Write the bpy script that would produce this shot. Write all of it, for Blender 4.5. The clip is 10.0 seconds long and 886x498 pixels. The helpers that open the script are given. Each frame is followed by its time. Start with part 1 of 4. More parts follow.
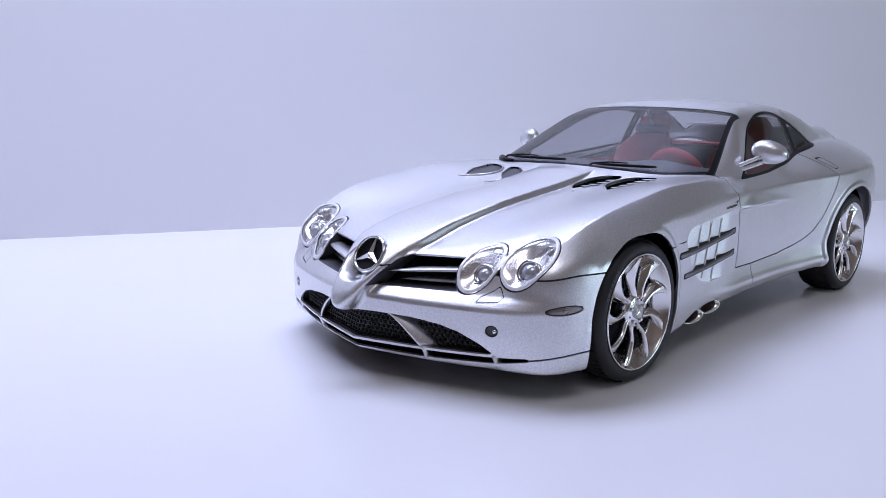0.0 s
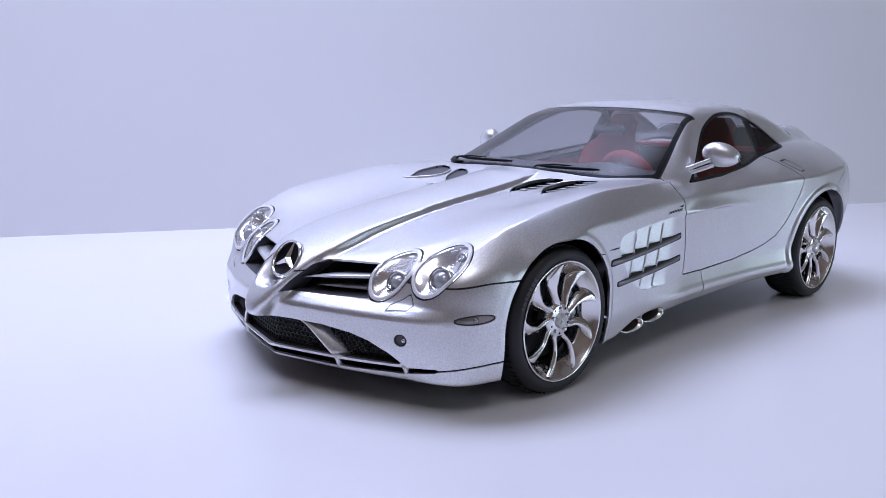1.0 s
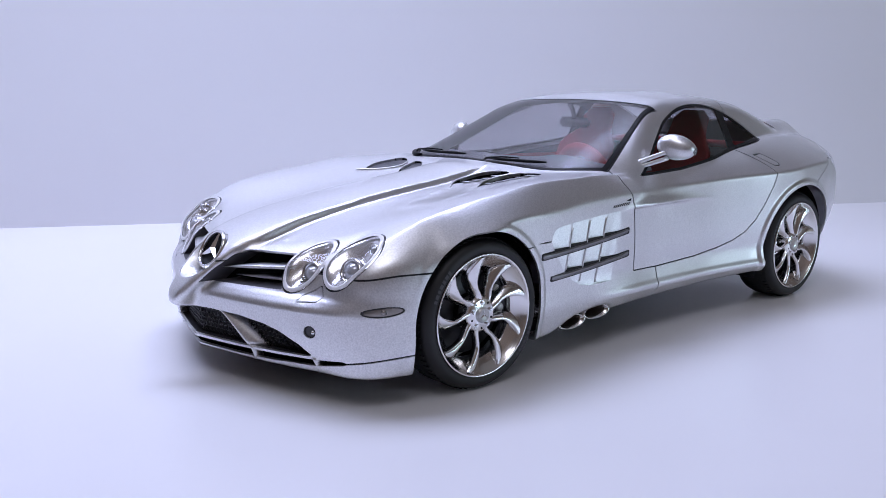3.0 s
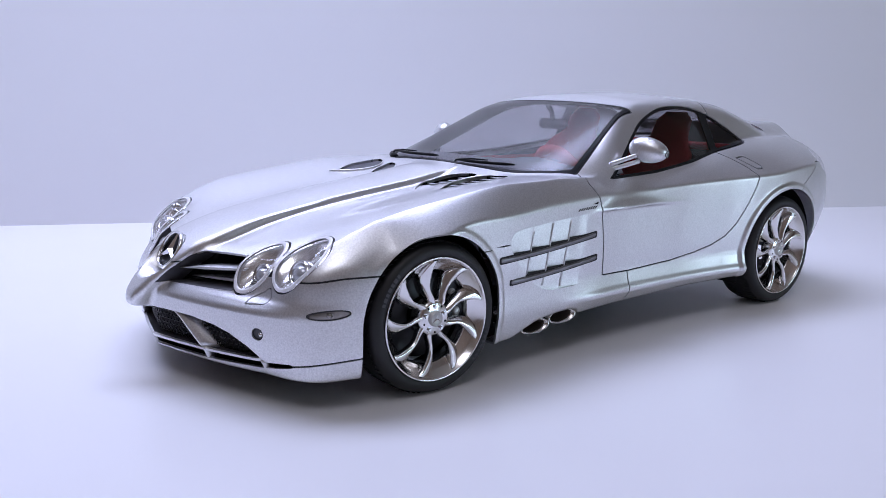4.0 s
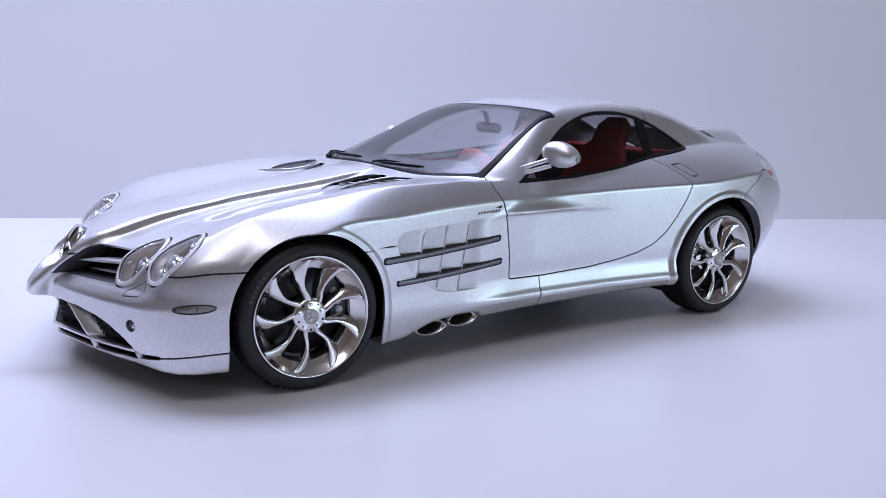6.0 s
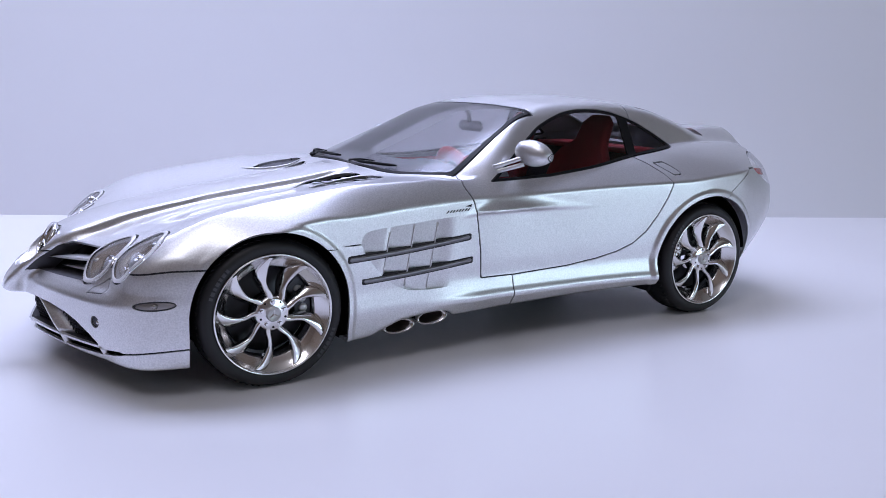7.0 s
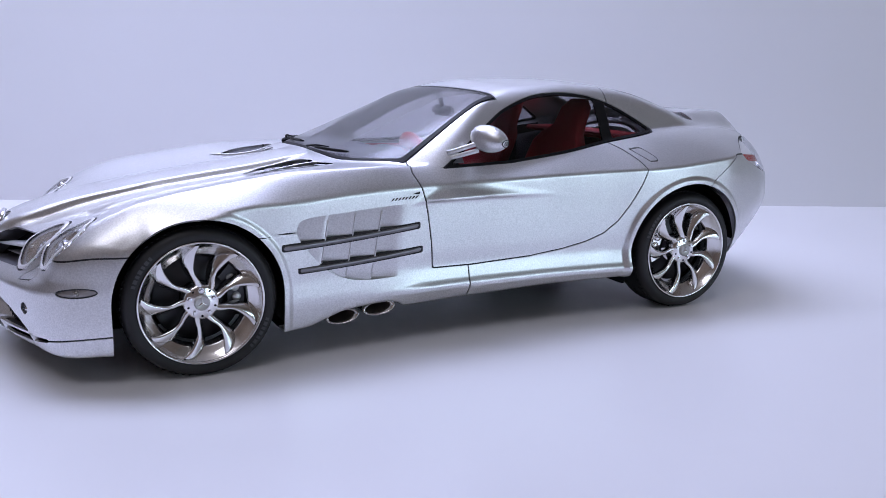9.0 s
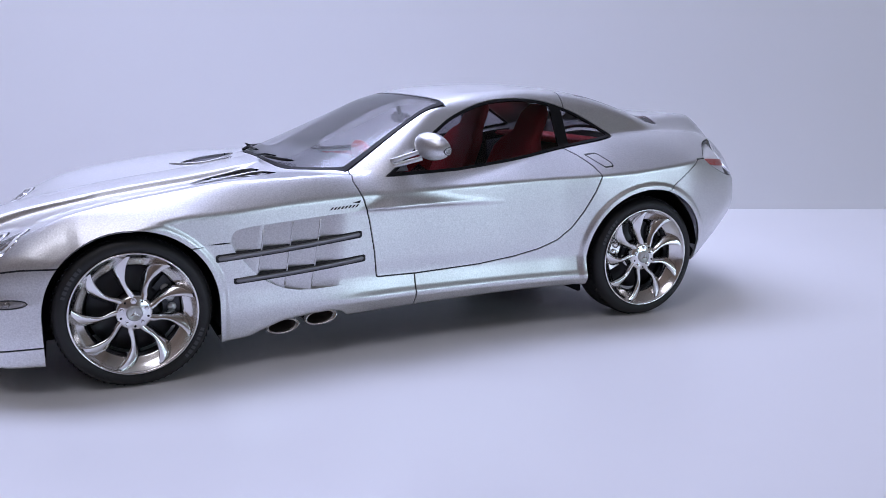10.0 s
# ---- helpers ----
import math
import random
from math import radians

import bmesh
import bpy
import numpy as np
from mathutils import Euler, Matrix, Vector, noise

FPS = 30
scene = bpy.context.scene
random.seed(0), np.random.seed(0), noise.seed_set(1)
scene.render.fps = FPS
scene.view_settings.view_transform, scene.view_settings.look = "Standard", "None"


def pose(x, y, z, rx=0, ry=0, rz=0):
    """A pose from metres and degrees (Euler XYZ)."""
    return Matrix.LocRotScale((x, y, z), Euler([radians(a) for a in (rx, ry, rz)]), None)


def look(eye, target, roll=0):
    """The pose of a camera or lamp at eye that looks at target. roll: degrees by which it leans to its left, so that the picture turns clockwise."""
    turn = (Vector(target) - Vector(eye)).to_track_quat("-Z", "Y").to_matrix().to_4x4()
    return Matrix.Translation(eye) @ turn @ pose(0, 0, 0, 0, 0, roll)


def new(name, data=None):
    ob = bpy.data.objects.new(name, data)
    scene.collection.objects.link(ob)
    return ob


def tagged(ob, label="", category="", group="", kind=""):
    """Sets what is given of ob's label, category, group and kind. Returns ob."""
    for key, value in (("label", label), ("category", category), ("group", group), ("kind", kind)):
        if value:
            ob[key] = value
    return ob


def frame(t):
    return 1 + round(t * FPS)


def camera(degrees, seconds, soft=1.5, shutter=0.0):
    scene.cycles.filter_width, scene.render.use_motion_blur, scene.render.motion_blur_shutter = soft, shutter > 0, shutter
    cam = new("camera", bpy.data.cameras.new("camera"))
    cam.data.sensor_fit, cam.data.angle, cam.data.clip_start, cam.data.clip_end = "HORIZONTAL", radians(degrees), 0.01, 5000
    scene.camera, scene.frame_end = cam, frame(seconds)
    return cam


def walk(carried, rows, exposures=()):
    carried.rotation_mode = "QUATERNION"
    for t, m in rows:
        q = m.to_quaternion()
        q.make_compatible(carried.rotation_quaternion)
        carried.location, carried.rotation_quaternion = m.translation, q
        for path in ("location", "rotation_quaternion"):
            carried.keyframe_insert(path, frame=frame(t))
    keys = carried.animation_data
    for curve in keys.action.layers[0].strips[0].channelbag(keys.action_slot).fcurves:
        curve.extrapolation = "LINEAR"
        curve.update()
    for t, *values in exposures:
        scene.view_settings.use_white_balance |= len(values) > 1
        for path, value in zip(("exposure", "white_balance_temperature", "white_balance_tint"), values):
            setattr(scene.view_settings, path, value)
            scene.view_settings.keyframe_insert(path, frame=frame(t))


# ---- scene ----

S = 1 / 24  # the car is a 1:24 scale model; its numbers below are those of the full-size car, in metres
cam = camera(54.2, 10.0, soft=0.8)
PATH = [
    (0, (4.753, 2.93, 1.325), (3.331, 1.572, 0.96), 0.7),
    (0.5, (4.497, 3.092, 1.329), (3.106, 1.703, 0.959), 0.6),
    (1, (4.309, 3.201, 1.346), (2.937, 1.794, 0.974), 0.7),
    (1.5, (4.214, 3.294, 1.334), (2.865, 1.867, 0.954), 0.8),
    (2, (4.101, 3.388, 1.34), (2.774, 1.941, 0.959), 0.7),
    (2.5, (3.97, 3.477, 1.308), (2.668, 2.006, 0.93), 0.6),
    (4, (3.551, 3.744, 1.326), (2.332, 2.204, 0.947), 0.7),
    (4.5, (3.41, 3.868, 1.32), (2.222, 2.304, 0.94), 0.8),
    (5, (3.245, 4.0, 1.352), (2.091, 2.412, 0.973), 1.1),
    (5.5, (3.067, 4.131, 1.323), (1.944, 2.52, 0.948), 1.3),
    (7, (2.631, 4.436, 1.35), (1.609, 2.76, 0.968), 1.1),
    (7.5, (2.509, 4.487, 1.345), (1.531, 2.789, 0.947), 1.0),
    (8, (2.369, 4.514, 1.322), (1.428, 2.796, 0.918), 0.9),
    (8.5, (2.236, 4.533, 1.308), (1.329, 2.798, 0.899), 0.8),
    (9, (2.024, 4.609, 1.344), (1.154, 2.857, 0.929), 0.6),
    (9.5, (1.823, 4.679, 1.336), (0.988, 2.91, 0.922), 0.2),
    (10, (1.597, 4.768, 1.367), (0.802, 2.98, 0.958), -0.2),
]
walk(cam, [(t, look(Vector(eye) * S, Vector(target) * S, roll)) for t, eye, target, roll in PATH])

# ---- light ----
world = bpy.data.worlds.new("world")
scene.world = world
world.use_nodes = True
world.node_tree.nodes["Background"].inputs[0].default_value = (0.5, 0.52, 0.6, 1)
world.node_tree.nodes["Background"].inputs[1].default_value = 0.05


def area(name, eye, target, size_x, size_y, watts, colour):
    lamp = bpy.data.lights.new(name, "AREA")
    lamp.shape, lamp.size, lamp.size_y, lamp.energy, lamp.color = "RECTANGLE", size_x, size_y, watts, colour
    ob = new(name, lamp)
    ob.matrix_world = look(eye, target)
    return ob


PANEL = (0.056, -0.110, 0.35)
panel_light = area("led_panel_light", PANEL, (0.0, -0.05, 0), 0.36, 0.14, 1.70, (0.61, 0.665, 1.0))
panel_light.matrix_world = Matrix.Translation(PANEL) @ Matrix.Rotation(radians(-25.6), 4, "Z")
# unseen point lamp added to brighten the room, the table and the shadows
room_fill = bpy.data.lights.new("room_fill_light", "POINT")
room_fill.energy, room_fill.shadow_soft_size, room_fill.color = 12.5, 0.32, (0.85, 0.86, 1.0)
new("room_fill_light", room_fill).location = (0.5, 0.5, 1.35)
# cool unseen light added behind the camera for paint streaks, in an assumed window
added_side_light = area("added_side_light", (-1.05, 1.63, 0.30), (-1.05, 0, 0.30), 1.0, 0.44, 6.1, (0.64, 0.83, 1.0))
scene.view_settings.exposure = 0.0

# ---- materials ----
def material(name, colour, rough=0.5, metal=0.0, **more):
    m = bpy.data.materials.new(name)
    m.use_nodes = True
    b = m.node_tree.nodes["Principled BSDF"]
    b.inputs["Base Color"].default_value = (*colour, 1)
    b.inputs["Roughness"].default_value = rough
    b.inputs["Metallic"].default_value = metal
    for key, value in more.items():
        b.inputs[key.replace("_", " ")].default_value = value
    return m


def node(m, kind, **values):
    n = m.node_tree.nodes.new(kind)
    for key, value in values.items():
        n.inputs[key.replace("_", " ")].default_value = value
    return n


def grain(m, scale, strength, distance, detail=2.0):
    """Fine relief on a material, with the noise's scale in metres."""
    links = m.node_tree.links
    place = node(m, "ShaderNodeTexCoord")
    noisy = node(m, "ShaderNodeTexNoise", Scale=1 / scale, Detail=detail)
    bump = node(m, "ShaderNodeBump", Strength=strength, Distance=distance)
    links.new(place.outputs["Object"], noisy.inputs["Vector"])
    links.new(noisy.outputs["Fac"], bump.inputs["Height"])
    links.new(bump.outputs["Normal"], m.node_tree.nodes["Principled BSDF"].inputs["Normal"])
    return noisy


def vary(m, low, high, scale, socket="Base Color", detail=3.0):
    """Lets a noise of that size, in metres, move a colour or a value between two."""
    links = m.node_tree.links
    place = node(m, "ShaderNodeTexCoord")
    noisy = node(m, "ShaderNodeTexNoise", Scale=1 / scale, Detail=detail)
    links.new(place.outputs["Object"], noisy.inputs["Vector"])
    ramp = m.node_tree.nodes.new("ShaderNodeValToRGB")
    ramp.color_ramp.elements[0].position, ramp.color_ramp.elements[1].position = 0.3, 0.7
    ramp.color_ramp.elements[0].color, ramp.color_ramp.elements[1].color = (*low, 1), (*high, 1)
    links.new(noisy.outputs["Fac"], ramp.inputs["Fac"])
    links.new(ramp.outputs["Color"], m.node_tree.nodes["Principled BSDF"].inputs[socket])


SILVER = material("silver metallic paint", (0.66, 0.665, 0.68), 0.385, 0.92, Coat_Weight=0.75, Coat_Roughness=0.06)
grain(SILVER, 0.0004, 0.42, 0.00006)
vary(SILVER, (0.66, 0.665, 0.68), (0.82, 0.825, 0.84), 0.0003)
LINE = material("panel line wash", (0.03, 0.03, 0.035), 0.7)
BLACK = material("satin black plastic", (0.005, 0.005, 0.006), 0.45, Specular_IOR_Level=0.18)
GREY = material("dark grey plastic", (0.07, 0.07, 0.08), 0.5)
RUBBER = material("tyre rubber", (0.010, 0.010, 0.011), 0.55)
CHROME = material("chrome", (0.82, 0.82, 0.84), 0.12, 1.0)
RIM = material("bright silver wheel paint", (0.80, 0.79, 0.785), 0.17, 1.0)
RED = material("red interior", (0.5, 0.032, 0.04), 0.55)
STRAKE_GREY = material("dark grey metallic strake", (0.24, 0.24, 0.255), 0.38, 0.8)


def thin_glass(name, tint, gloss=1.0, haze=0.03):
    """A thin pane: what lies behind it shows, tinted, and its gloss grows at a slant."""
    m = bpy.data.materials.new(name)
    m.use_nodes = True
    tree = m.node_tree
    tree.nodes.clear()
    out, mix = tree.nodes.new("ShaderNodeOutputMaterial"), tree.nodes.new("ShaderNodeMixShader")
    clear, shine, fresnel = tree.nodes.new("ShaderNodeBsdfTransparent"), tree.nodes.new("ShaderNodeBsdfGlossy"), tree.nodes.new("ShaderNodeLayerWeight")
    clear.inputs["Color"].default_value = (*tint, 1)
    shine.inputs["Roughness"].default_value = haze
    fresnel.inputs["Blend"].default_value = 0.5
    steep, share = tree.nodes.new("ShaderNodeMath"), tree.nodes.new("ShaderNodeMath")
    steep.operation, share.operation = "POWER", "MULTIPLY_ADD"
    steep.inputs[1].default_value, share.inputs[1].default_value, share.inputs[2].default_value = 4.0, 0.55, 0.05 * gloss
    tree.links.new(fresnel.outputs["Facing"], steep.inputs[0])
    tree.links.new(steep.outputs[0], share.inputs[0])
    tree.links.new(share.outputs[0], mix.inputs[0])
    tree.links.new(clear.outputs[0], mix.inputs[1])
    tree.links.new(shine.outputs[0], mix.inputs[2])
    tree.links.new(mix.outputs[0], out.inputs[0])
    return m


GLASS = thin_glass("clear car glass", (0.84, 0.84, 0.87), 2.1, 0.3)
DARK_GLASS = thin_glass("smoky car glass", (0.46, 0.45, 0.48), 0.7)
LENS = thin_glass("clear lamp lens", (0.95, 0.95, 0.96))
RED_LENS = material("red lamp plastic", (0.45, 0.05, 0.04), 0.2)
SMOKE = material("smoked lamp plastic", (0.33, 0.31, 0.30), 0.2, 0.7)
CLOTH = material("dark interior trim", (0.03, 0.028, 0.032), 0.7)
TABLE = material("white table top", (0.8, 0.8, 0.82), 0.28)
vary(TABLE, (0.795, 0.795, 0.815), (0.81, 0.81, 0.83), 0.06)
BOARD = material("white backdrop board", (0.78, 0.78, 0.8), 0.6)
grain(BOARD, 0.0012, 0.08, 0.00004)
MARK = material("worn tyre marking", (0.05, 0.05, 0.055), 0.6)
CAP = material("grey hub cap", (0.58, 0.58, 0.57), 0.4, 0.6)
IRON = material("dark cast metal", (0.06, 0.06, 0.065), 0.45, 0.7)
LAMP_RIM = material("silver lamp rim", (0.86, 0.86, 0.88), 0.3, 0.2)
REFLECTOR = material("chromed reflector", (0.9, 0.89, 0.88), 0.2, 0.85)
BULB = material("lamp glass", (0.55, 0.57, 0.6), 0.08, 0.4, Coat_Weight=1.0)
MESH = material("black mesh", (0.05, 0.05, 0.053), 0.4)
STEEL = material("brushed exhaust steel", (0.66, 0.64, 0.62), 0.24, 1.0)
DARK_BORE = material("dark brown bore", (0.09, 0.075, 0.065), 0.5, 0.5)
MIRROR = material("mirror glass", (0.85, 0.85, 0.87), 0.02, 1.0)
DASH = material("grey soft plastic", (0.06, 0.06, 0.07), 0.6)

# ---- mesh tools: curves, implicit solids, clipping ----
def spl(*knots):
    """A smooth curve through (x, value) knots, level beyond its ends' values, with no overshoot at turning points."""
    k = np.array(sorted(knots), float)
    xs, ys = k[:, 0], k[:, 1]
    step = np.diff(ys) / np.diff(xs)
    m = np.concatenate([[step[0]], np.where(step[1:] * step[:-1] > 0, 2 * step[1:] * step[:-1] / (step[1:] + step[:-1] + 1e-12), 0), [step[-1]]])

    def f(x):
        x = np.clip(x, xs[0], xs[-1])
        i = np.clip(np.searchsorted(xs, x) - 1, 0, len(xs) - 2)
        h = xs[i + 1] - xs[i]
        t = (x - xs[i]) / h
        return (ys[i] * (1 + 2 * t) * (1 - t) ** 2 + ys[i + 1] * t * t * (3 - 2 * t) + h * (m[i] * t * (1 - t) ** 2 - m[i + 1] * t * t * (1 - t)))
    return f


def sm(t):
    t = np.clip(t, 0, 1)
    return t * t * (3 - 2 * t)


def smax(a, b, k):
    h = np.maximum(k - np.abs(a - b), 0) / k
    return np.maximum(a, b) + h * h * k / 4


def smin(a, b, k):
    return -smax(-a, -b, k)


def loop(points, steps=6, closed=True):
    """A smooth outline through a few points."""
    p = np.array(points, float)
    n = len(p)
    out = []
    for i in range(n if closed else n - 1):
        a, b, c, d = (p[j % n] if closed else p[min(max(j, 0), n - 1)] for j in (i - 1, i, i + 1, i + 2))
        for t in np.arange(steps) / steps:
            out.append(0.5 * (2 * b + (c - a) * t + (2 * a - 5 * b + 4 * c - d) * t * t + (3 * b - a - 3 * c + d) * t ** 3))
    if not closed:
        out.append(p[-1])
    return np.array(out)


def inside(u, v, outline):
    """The signed distance to a closed outline, below zero within it."""
    u, v = np.asarray(u, float), np.asarray(v, float)
    best, wn = np.full(u.shape, 1e9), np.zeros(u.shape, bool)
    for (ax, ay), (bx, by) in zip(outline, np.roll(outline, -1, 0)):
        ex, ey = bx - ax, by - ay
        t = np.clip(((u - ax) * ex + (v - ay) * ey) / (ex * ex + ey * ey + 1e-12), 0, 1)
        best = np.minimum(best, (u - ax - t * ex) ** 2 + (v - ay - t * ey) ** 2)
        wn ^= ((ay > v) != (by > v)) & (u < ex * (v - ay) / (by - ay + 1e-12) + ax)
    return np.where(wn, -1, 1) * np.sqrt(best)


def gradient(f, v, e=1e-3):
    g = np.stack([f(*(v + d).T) - f(*(v - d).T) for d in np.eye(3) * e], 1)
    return g / (2 * e)


def skin(f, low, high, h):
    """The surface f = 0 as triangles: one point a grid cell that it crosses, drawn onto the surface."""
    axes = [np.arange(a, b + h, h) for a, b in zip(low, high)]
    n = [len(a) for a in axes]
    val = np.empty(n, np.float32)
    for i, x in enumerate(axes[0]):
        yy, zz = np.meshgrid(axes[1], axes[2], indexing="ij")
        val[i] = f(np.full_like(yy, x), yy, zz)
    neg = val < 0
    corners = [(a, b, c) for a in (0, 1) for b in (0, 1) for c in (0, 1)]
    count = sum(neg[a:n[0] - 1 + a, b:n[1] - 1 + b, c:n[2] - 1 + c].astype(np.int8) for a, b, c in corners)
    cell = (count > 0) & (count < 8)
    index = np.full(cell.shape, -1)
    at = np.argwhere(cell)
    index[cell] = np.arange(len(at))
    v = np.array(low) + (at + 0.5) * h
    for _ in range(6):
        g = gradient(f, v)
        step = (f(*v.T) / np.maximum((g * g).sum(1), 0.05))[:, None] * g
        v = v - np.clip(step, -h, h)
    faces = []
    for axis in range(3):
        a, b = (axis + 1) % 3, (axis + 2) % 3
        s0, s1 = [slice(None)] * 3, [slice(None)] * 3
        s0[axis], s1[axis] = slice(0, -1), slice(1, None)
        for s in (s0, s1):
            s[a], s[b] = slice(1, -1), slice(1, -1)
        p, q = neg[tuple(s0)], neg[tuple(s1)]
        at = np.argwhere(p != q)
        flip = p[tuple(at.T)]
        base = at.copy()
        base[:, a] += 1
        base[:, b] += 1
        ids = []
        for da, db in ((-1, -1), (0, -1), (0, 0), (-1, 0)):
            c = base.copy()
            c[:, a] += da
            c[:, b] += db
            ids.append(index[tuple(c.T)])
        quad = np.stack(ids, 1)
        quad = np.where(flip[:, None], quad, quad[:, ::-1])
        faces.append(quad)
    quad = np.concatenate(faces)
    tri = np.concatenate([quad[:, [0, 1, 2]], quad[:, [0, 2, 3]]])
    return v, tri


def clip(shell, g):
    """The part of a shell (points, triangles) where g, given per point or as a function, is below zero."""
    v, tri = shell
    if callable(g):
        g = g(*v.T)
    if not len(tri):
        return v, tri
    g = np.where(np.abs(g) < 1e-5, 1e-5, g)
    ins = g < 0
    k = ins[tri].sum(1)
    keep = [tri[k == 3]]
    cuts = {}
    verts = [v]
    total = len(v)
    some = tri[(k == 1) | (k == 2)]
    if len(some):
        e = np.concatenate([some[:, [0, 1]], some[:, [1, 2]], some[:, [2, 0]]])
        e = np.sort(e, 1)
        e = e[ins[e[:, 0]] != ins[e[:, 1]]]
        key = np.unique(e[:, 0] * np.int64(total) + e[:, 1])
        a, b = key // total, key % total
        t = (g[a] / (g[a] - g[b]))[:, None]
        verts.append(v[a] * (1 - t) + v[b] * t)

        def mid(p, q):
            lo, hi = np.minimum(p, q), np.maximum(p, q)
            return total + np.searchsorted(key, lo * np.int64(total) + hi)
        for want in (1, 2):
            for r in range(3):
                t3 = np.roll(some, -r, 1)
                i3 = ins[t3]
                if want == 1:
                    s = t3[i3[:, 0] & ~i3[:, 1] & ~i3[:, 2]]
                    keep.append(np.stack([s[:, 0], mid(s[:, 0], s[:, 1]), mid(s[:, 0], s[:, 2])], 1))
                else:
                    s = t3[~i3[:, 0] & i3[:, 1] & i3[:, 2]]
                    m1, m2 = mid(s[:, 0], s[:, 1]), mid(s[:, 0], s[:, 2])
                    keep.append(np.stack([m1, s[:, 1], s[:, 2]], 1))
                    keep.append(np.stack([m1, s[:, 2], m2], 1))
    tri = np.concatenate(keep)
    v = np.concatenate(verts)
    used, back = np.unique(tri, return_inverse=True)
    return v[used], back.reshape(-1, 3)


def rim_of(shell):
    """The directed boundary edges of a shell."""
    v, tri = shell
    e = np.concatenate([tri[:, [0, 1]], tri[:, [1, 2]], tri[:, [2, 0]]])
    key = np.sort(e, 1) @ np.array([1, 1 << 32])
    _, first, count = np.unique(key, return_index=True, return_counts=True)
    return e[first[count == 1]]


def mirrored(shell):
    v, tri = shell
    return v * (1, -1, 1), tri[:, ::-1]


def joined(*shells):
    v, t, n = [], [], 0
    for a, b in shells:
        v.append(a)
        t.append(b + n)
        n += len(a)
    return np.concatenate(v), np.concatenate(t)


def flange(shell, way, depth, skip=None):
    """A strip from the shell's boundary, depth deep: along a given way, or where way is a function against its normals there."""
    v, _ = shell
    e = rim_of(shell)
    if skip is not None:
        m = (v[e[:, 0]] + v[e[:, 1]]) / 2
        e = e[~skip(*m.T)]
    if not len(e):
        return np.zeros((0, 3)), np.zeros((0, 3), int)
    used, back = np.unique(e, return_inverse=True)
    back = back.reshape(-1, 2)
    p = v[used]
    if callable(way):
        n = gradient(way, p)
        d = -n / np.linalg.norm(n, axis=1)[:, None]
    else:
        d = np.array(way, float)
    q = p + d * depth
    k = len(p)
    tri = np.concatenate([np.stack([back[:, 1], back[:, 0], back[:, 0] + k], 1), np.stack([back[:, 1], back[:, 0] + k, back[:, 1] + k], 1)])
    return np.concatenate([p, q]), tri


# ---- objects ----
def settle(v):
    """The model's axis stands a little askew: full-size points drift from the middle towards the far side ahead of the cabin."""
    v = np.array(v, float).reshape(-1, 3)
    v[:, 1] -= 0.020 * np.maximum(v[:, 0] + 0.1, 0) * (1 - v[:, 1] / 0.9)
    return v


def part(name, shell, mat, parent=None, label="", normals=None, smooth=True):
    """One mesh object of a shell in full-size metres, shrunk to the model's scale."""
    v, f = shell
    holder, own_frame = parent, False
    while holder is not None:
        holder, own_frame = holder.parent, own_frame or holder.location.length > 0
    mesh = bpy.data.meshes.new(name)
    mesh.from_pydata(((np.asarray(v, float) if own_frame else settle(v)) * S).tolist(), [], [list(map(int, q)) for q in f])
    mesh.materials.append(mat)
    if smooth:
        mesh.shade_smooth()
    if normals is not None:
        n = gradient(normals, np.asarray(v))
        n /= np.linalg.norm(n, axis=1)[:, None] + 1e-9
        mesh.normals_split_custom_set_from_vertices(n.tolist())
    ob = new(name, mesh)
    if parent is not None:
        ob.parent = parent
    if label:
        ob["label"] = label
    return ob


def lathe(profile, n=64, centre=(0, 0, 0)):
    """A ring turned about the y axis from a profile of (radius, y)."""
    a = np.arange(n) * 2 * math.pi / n
    v = np.concatenate([np.stack([r * np.cos(a), np.full(n, y), r * np.sin(a)], 1) for r, y in profile]) + np.array(centre)
    f = [(i * n + j, i * n + (j + 1) % n, (i + 1) * n + (j + 1) % n, (i + 1) * n + j) for i in range(len(profile) - 1) for j in range(n)]
    return v, f


def tube(points, radius, n=10, cap=True):
    """A round rod along points; radius a number or one a point, or (across, up) pairs."""
    p = np.array(points, float)
    v = []
    for i, c in enumerate(p):
        d = Vector(p[min(i + 1, len(p) - 1)] - p[max(i - 1, 0)]).normalized()
        side = d.cross(Vector((0, 0, 1)))
        side = (side if side.length > 0.1 else d.cross(Vector((1, 0, 0)))).normalized()
        up = side.cross(d)
        r = radius[i] if isinstance(radius, (list, tuple)) else radius
        r1, r2 = r if isinstance(r, (list, tuple)) else (r, r)
        for j in range(n):
            a = 2 * math.pi * j / n
            v.append(c + np.array(side) * math.cos(a) * r1 + np.array(up) * math.sin(a) * r2)
    f = [(i * n + j, i * n + (j + 1) % n, (i + 1) * n + (j + 1) % n, (i + 1) * n + j) for i in range(len(p) - 1) for j in range(n)]
    if cap:
        f += [tuple(range(n))[::-1], tuple((len(p) - 1) * n + j for j in range(n))]
    return np.array(v), f


def merge(*meshes):
    v, f, n = [], [], 0
    for a, b in meshes:
        v.append(np.asarray(a))
        f += [tuple(int(i) + n for i in q) for q in b]
        n += len(a)
    return np.concatenate(v), f


def flipped(mesh):
    v, f = mesh
    return np.asarray(v) * (1, -1, 1), [tuple(q)[::-1] for q in f]


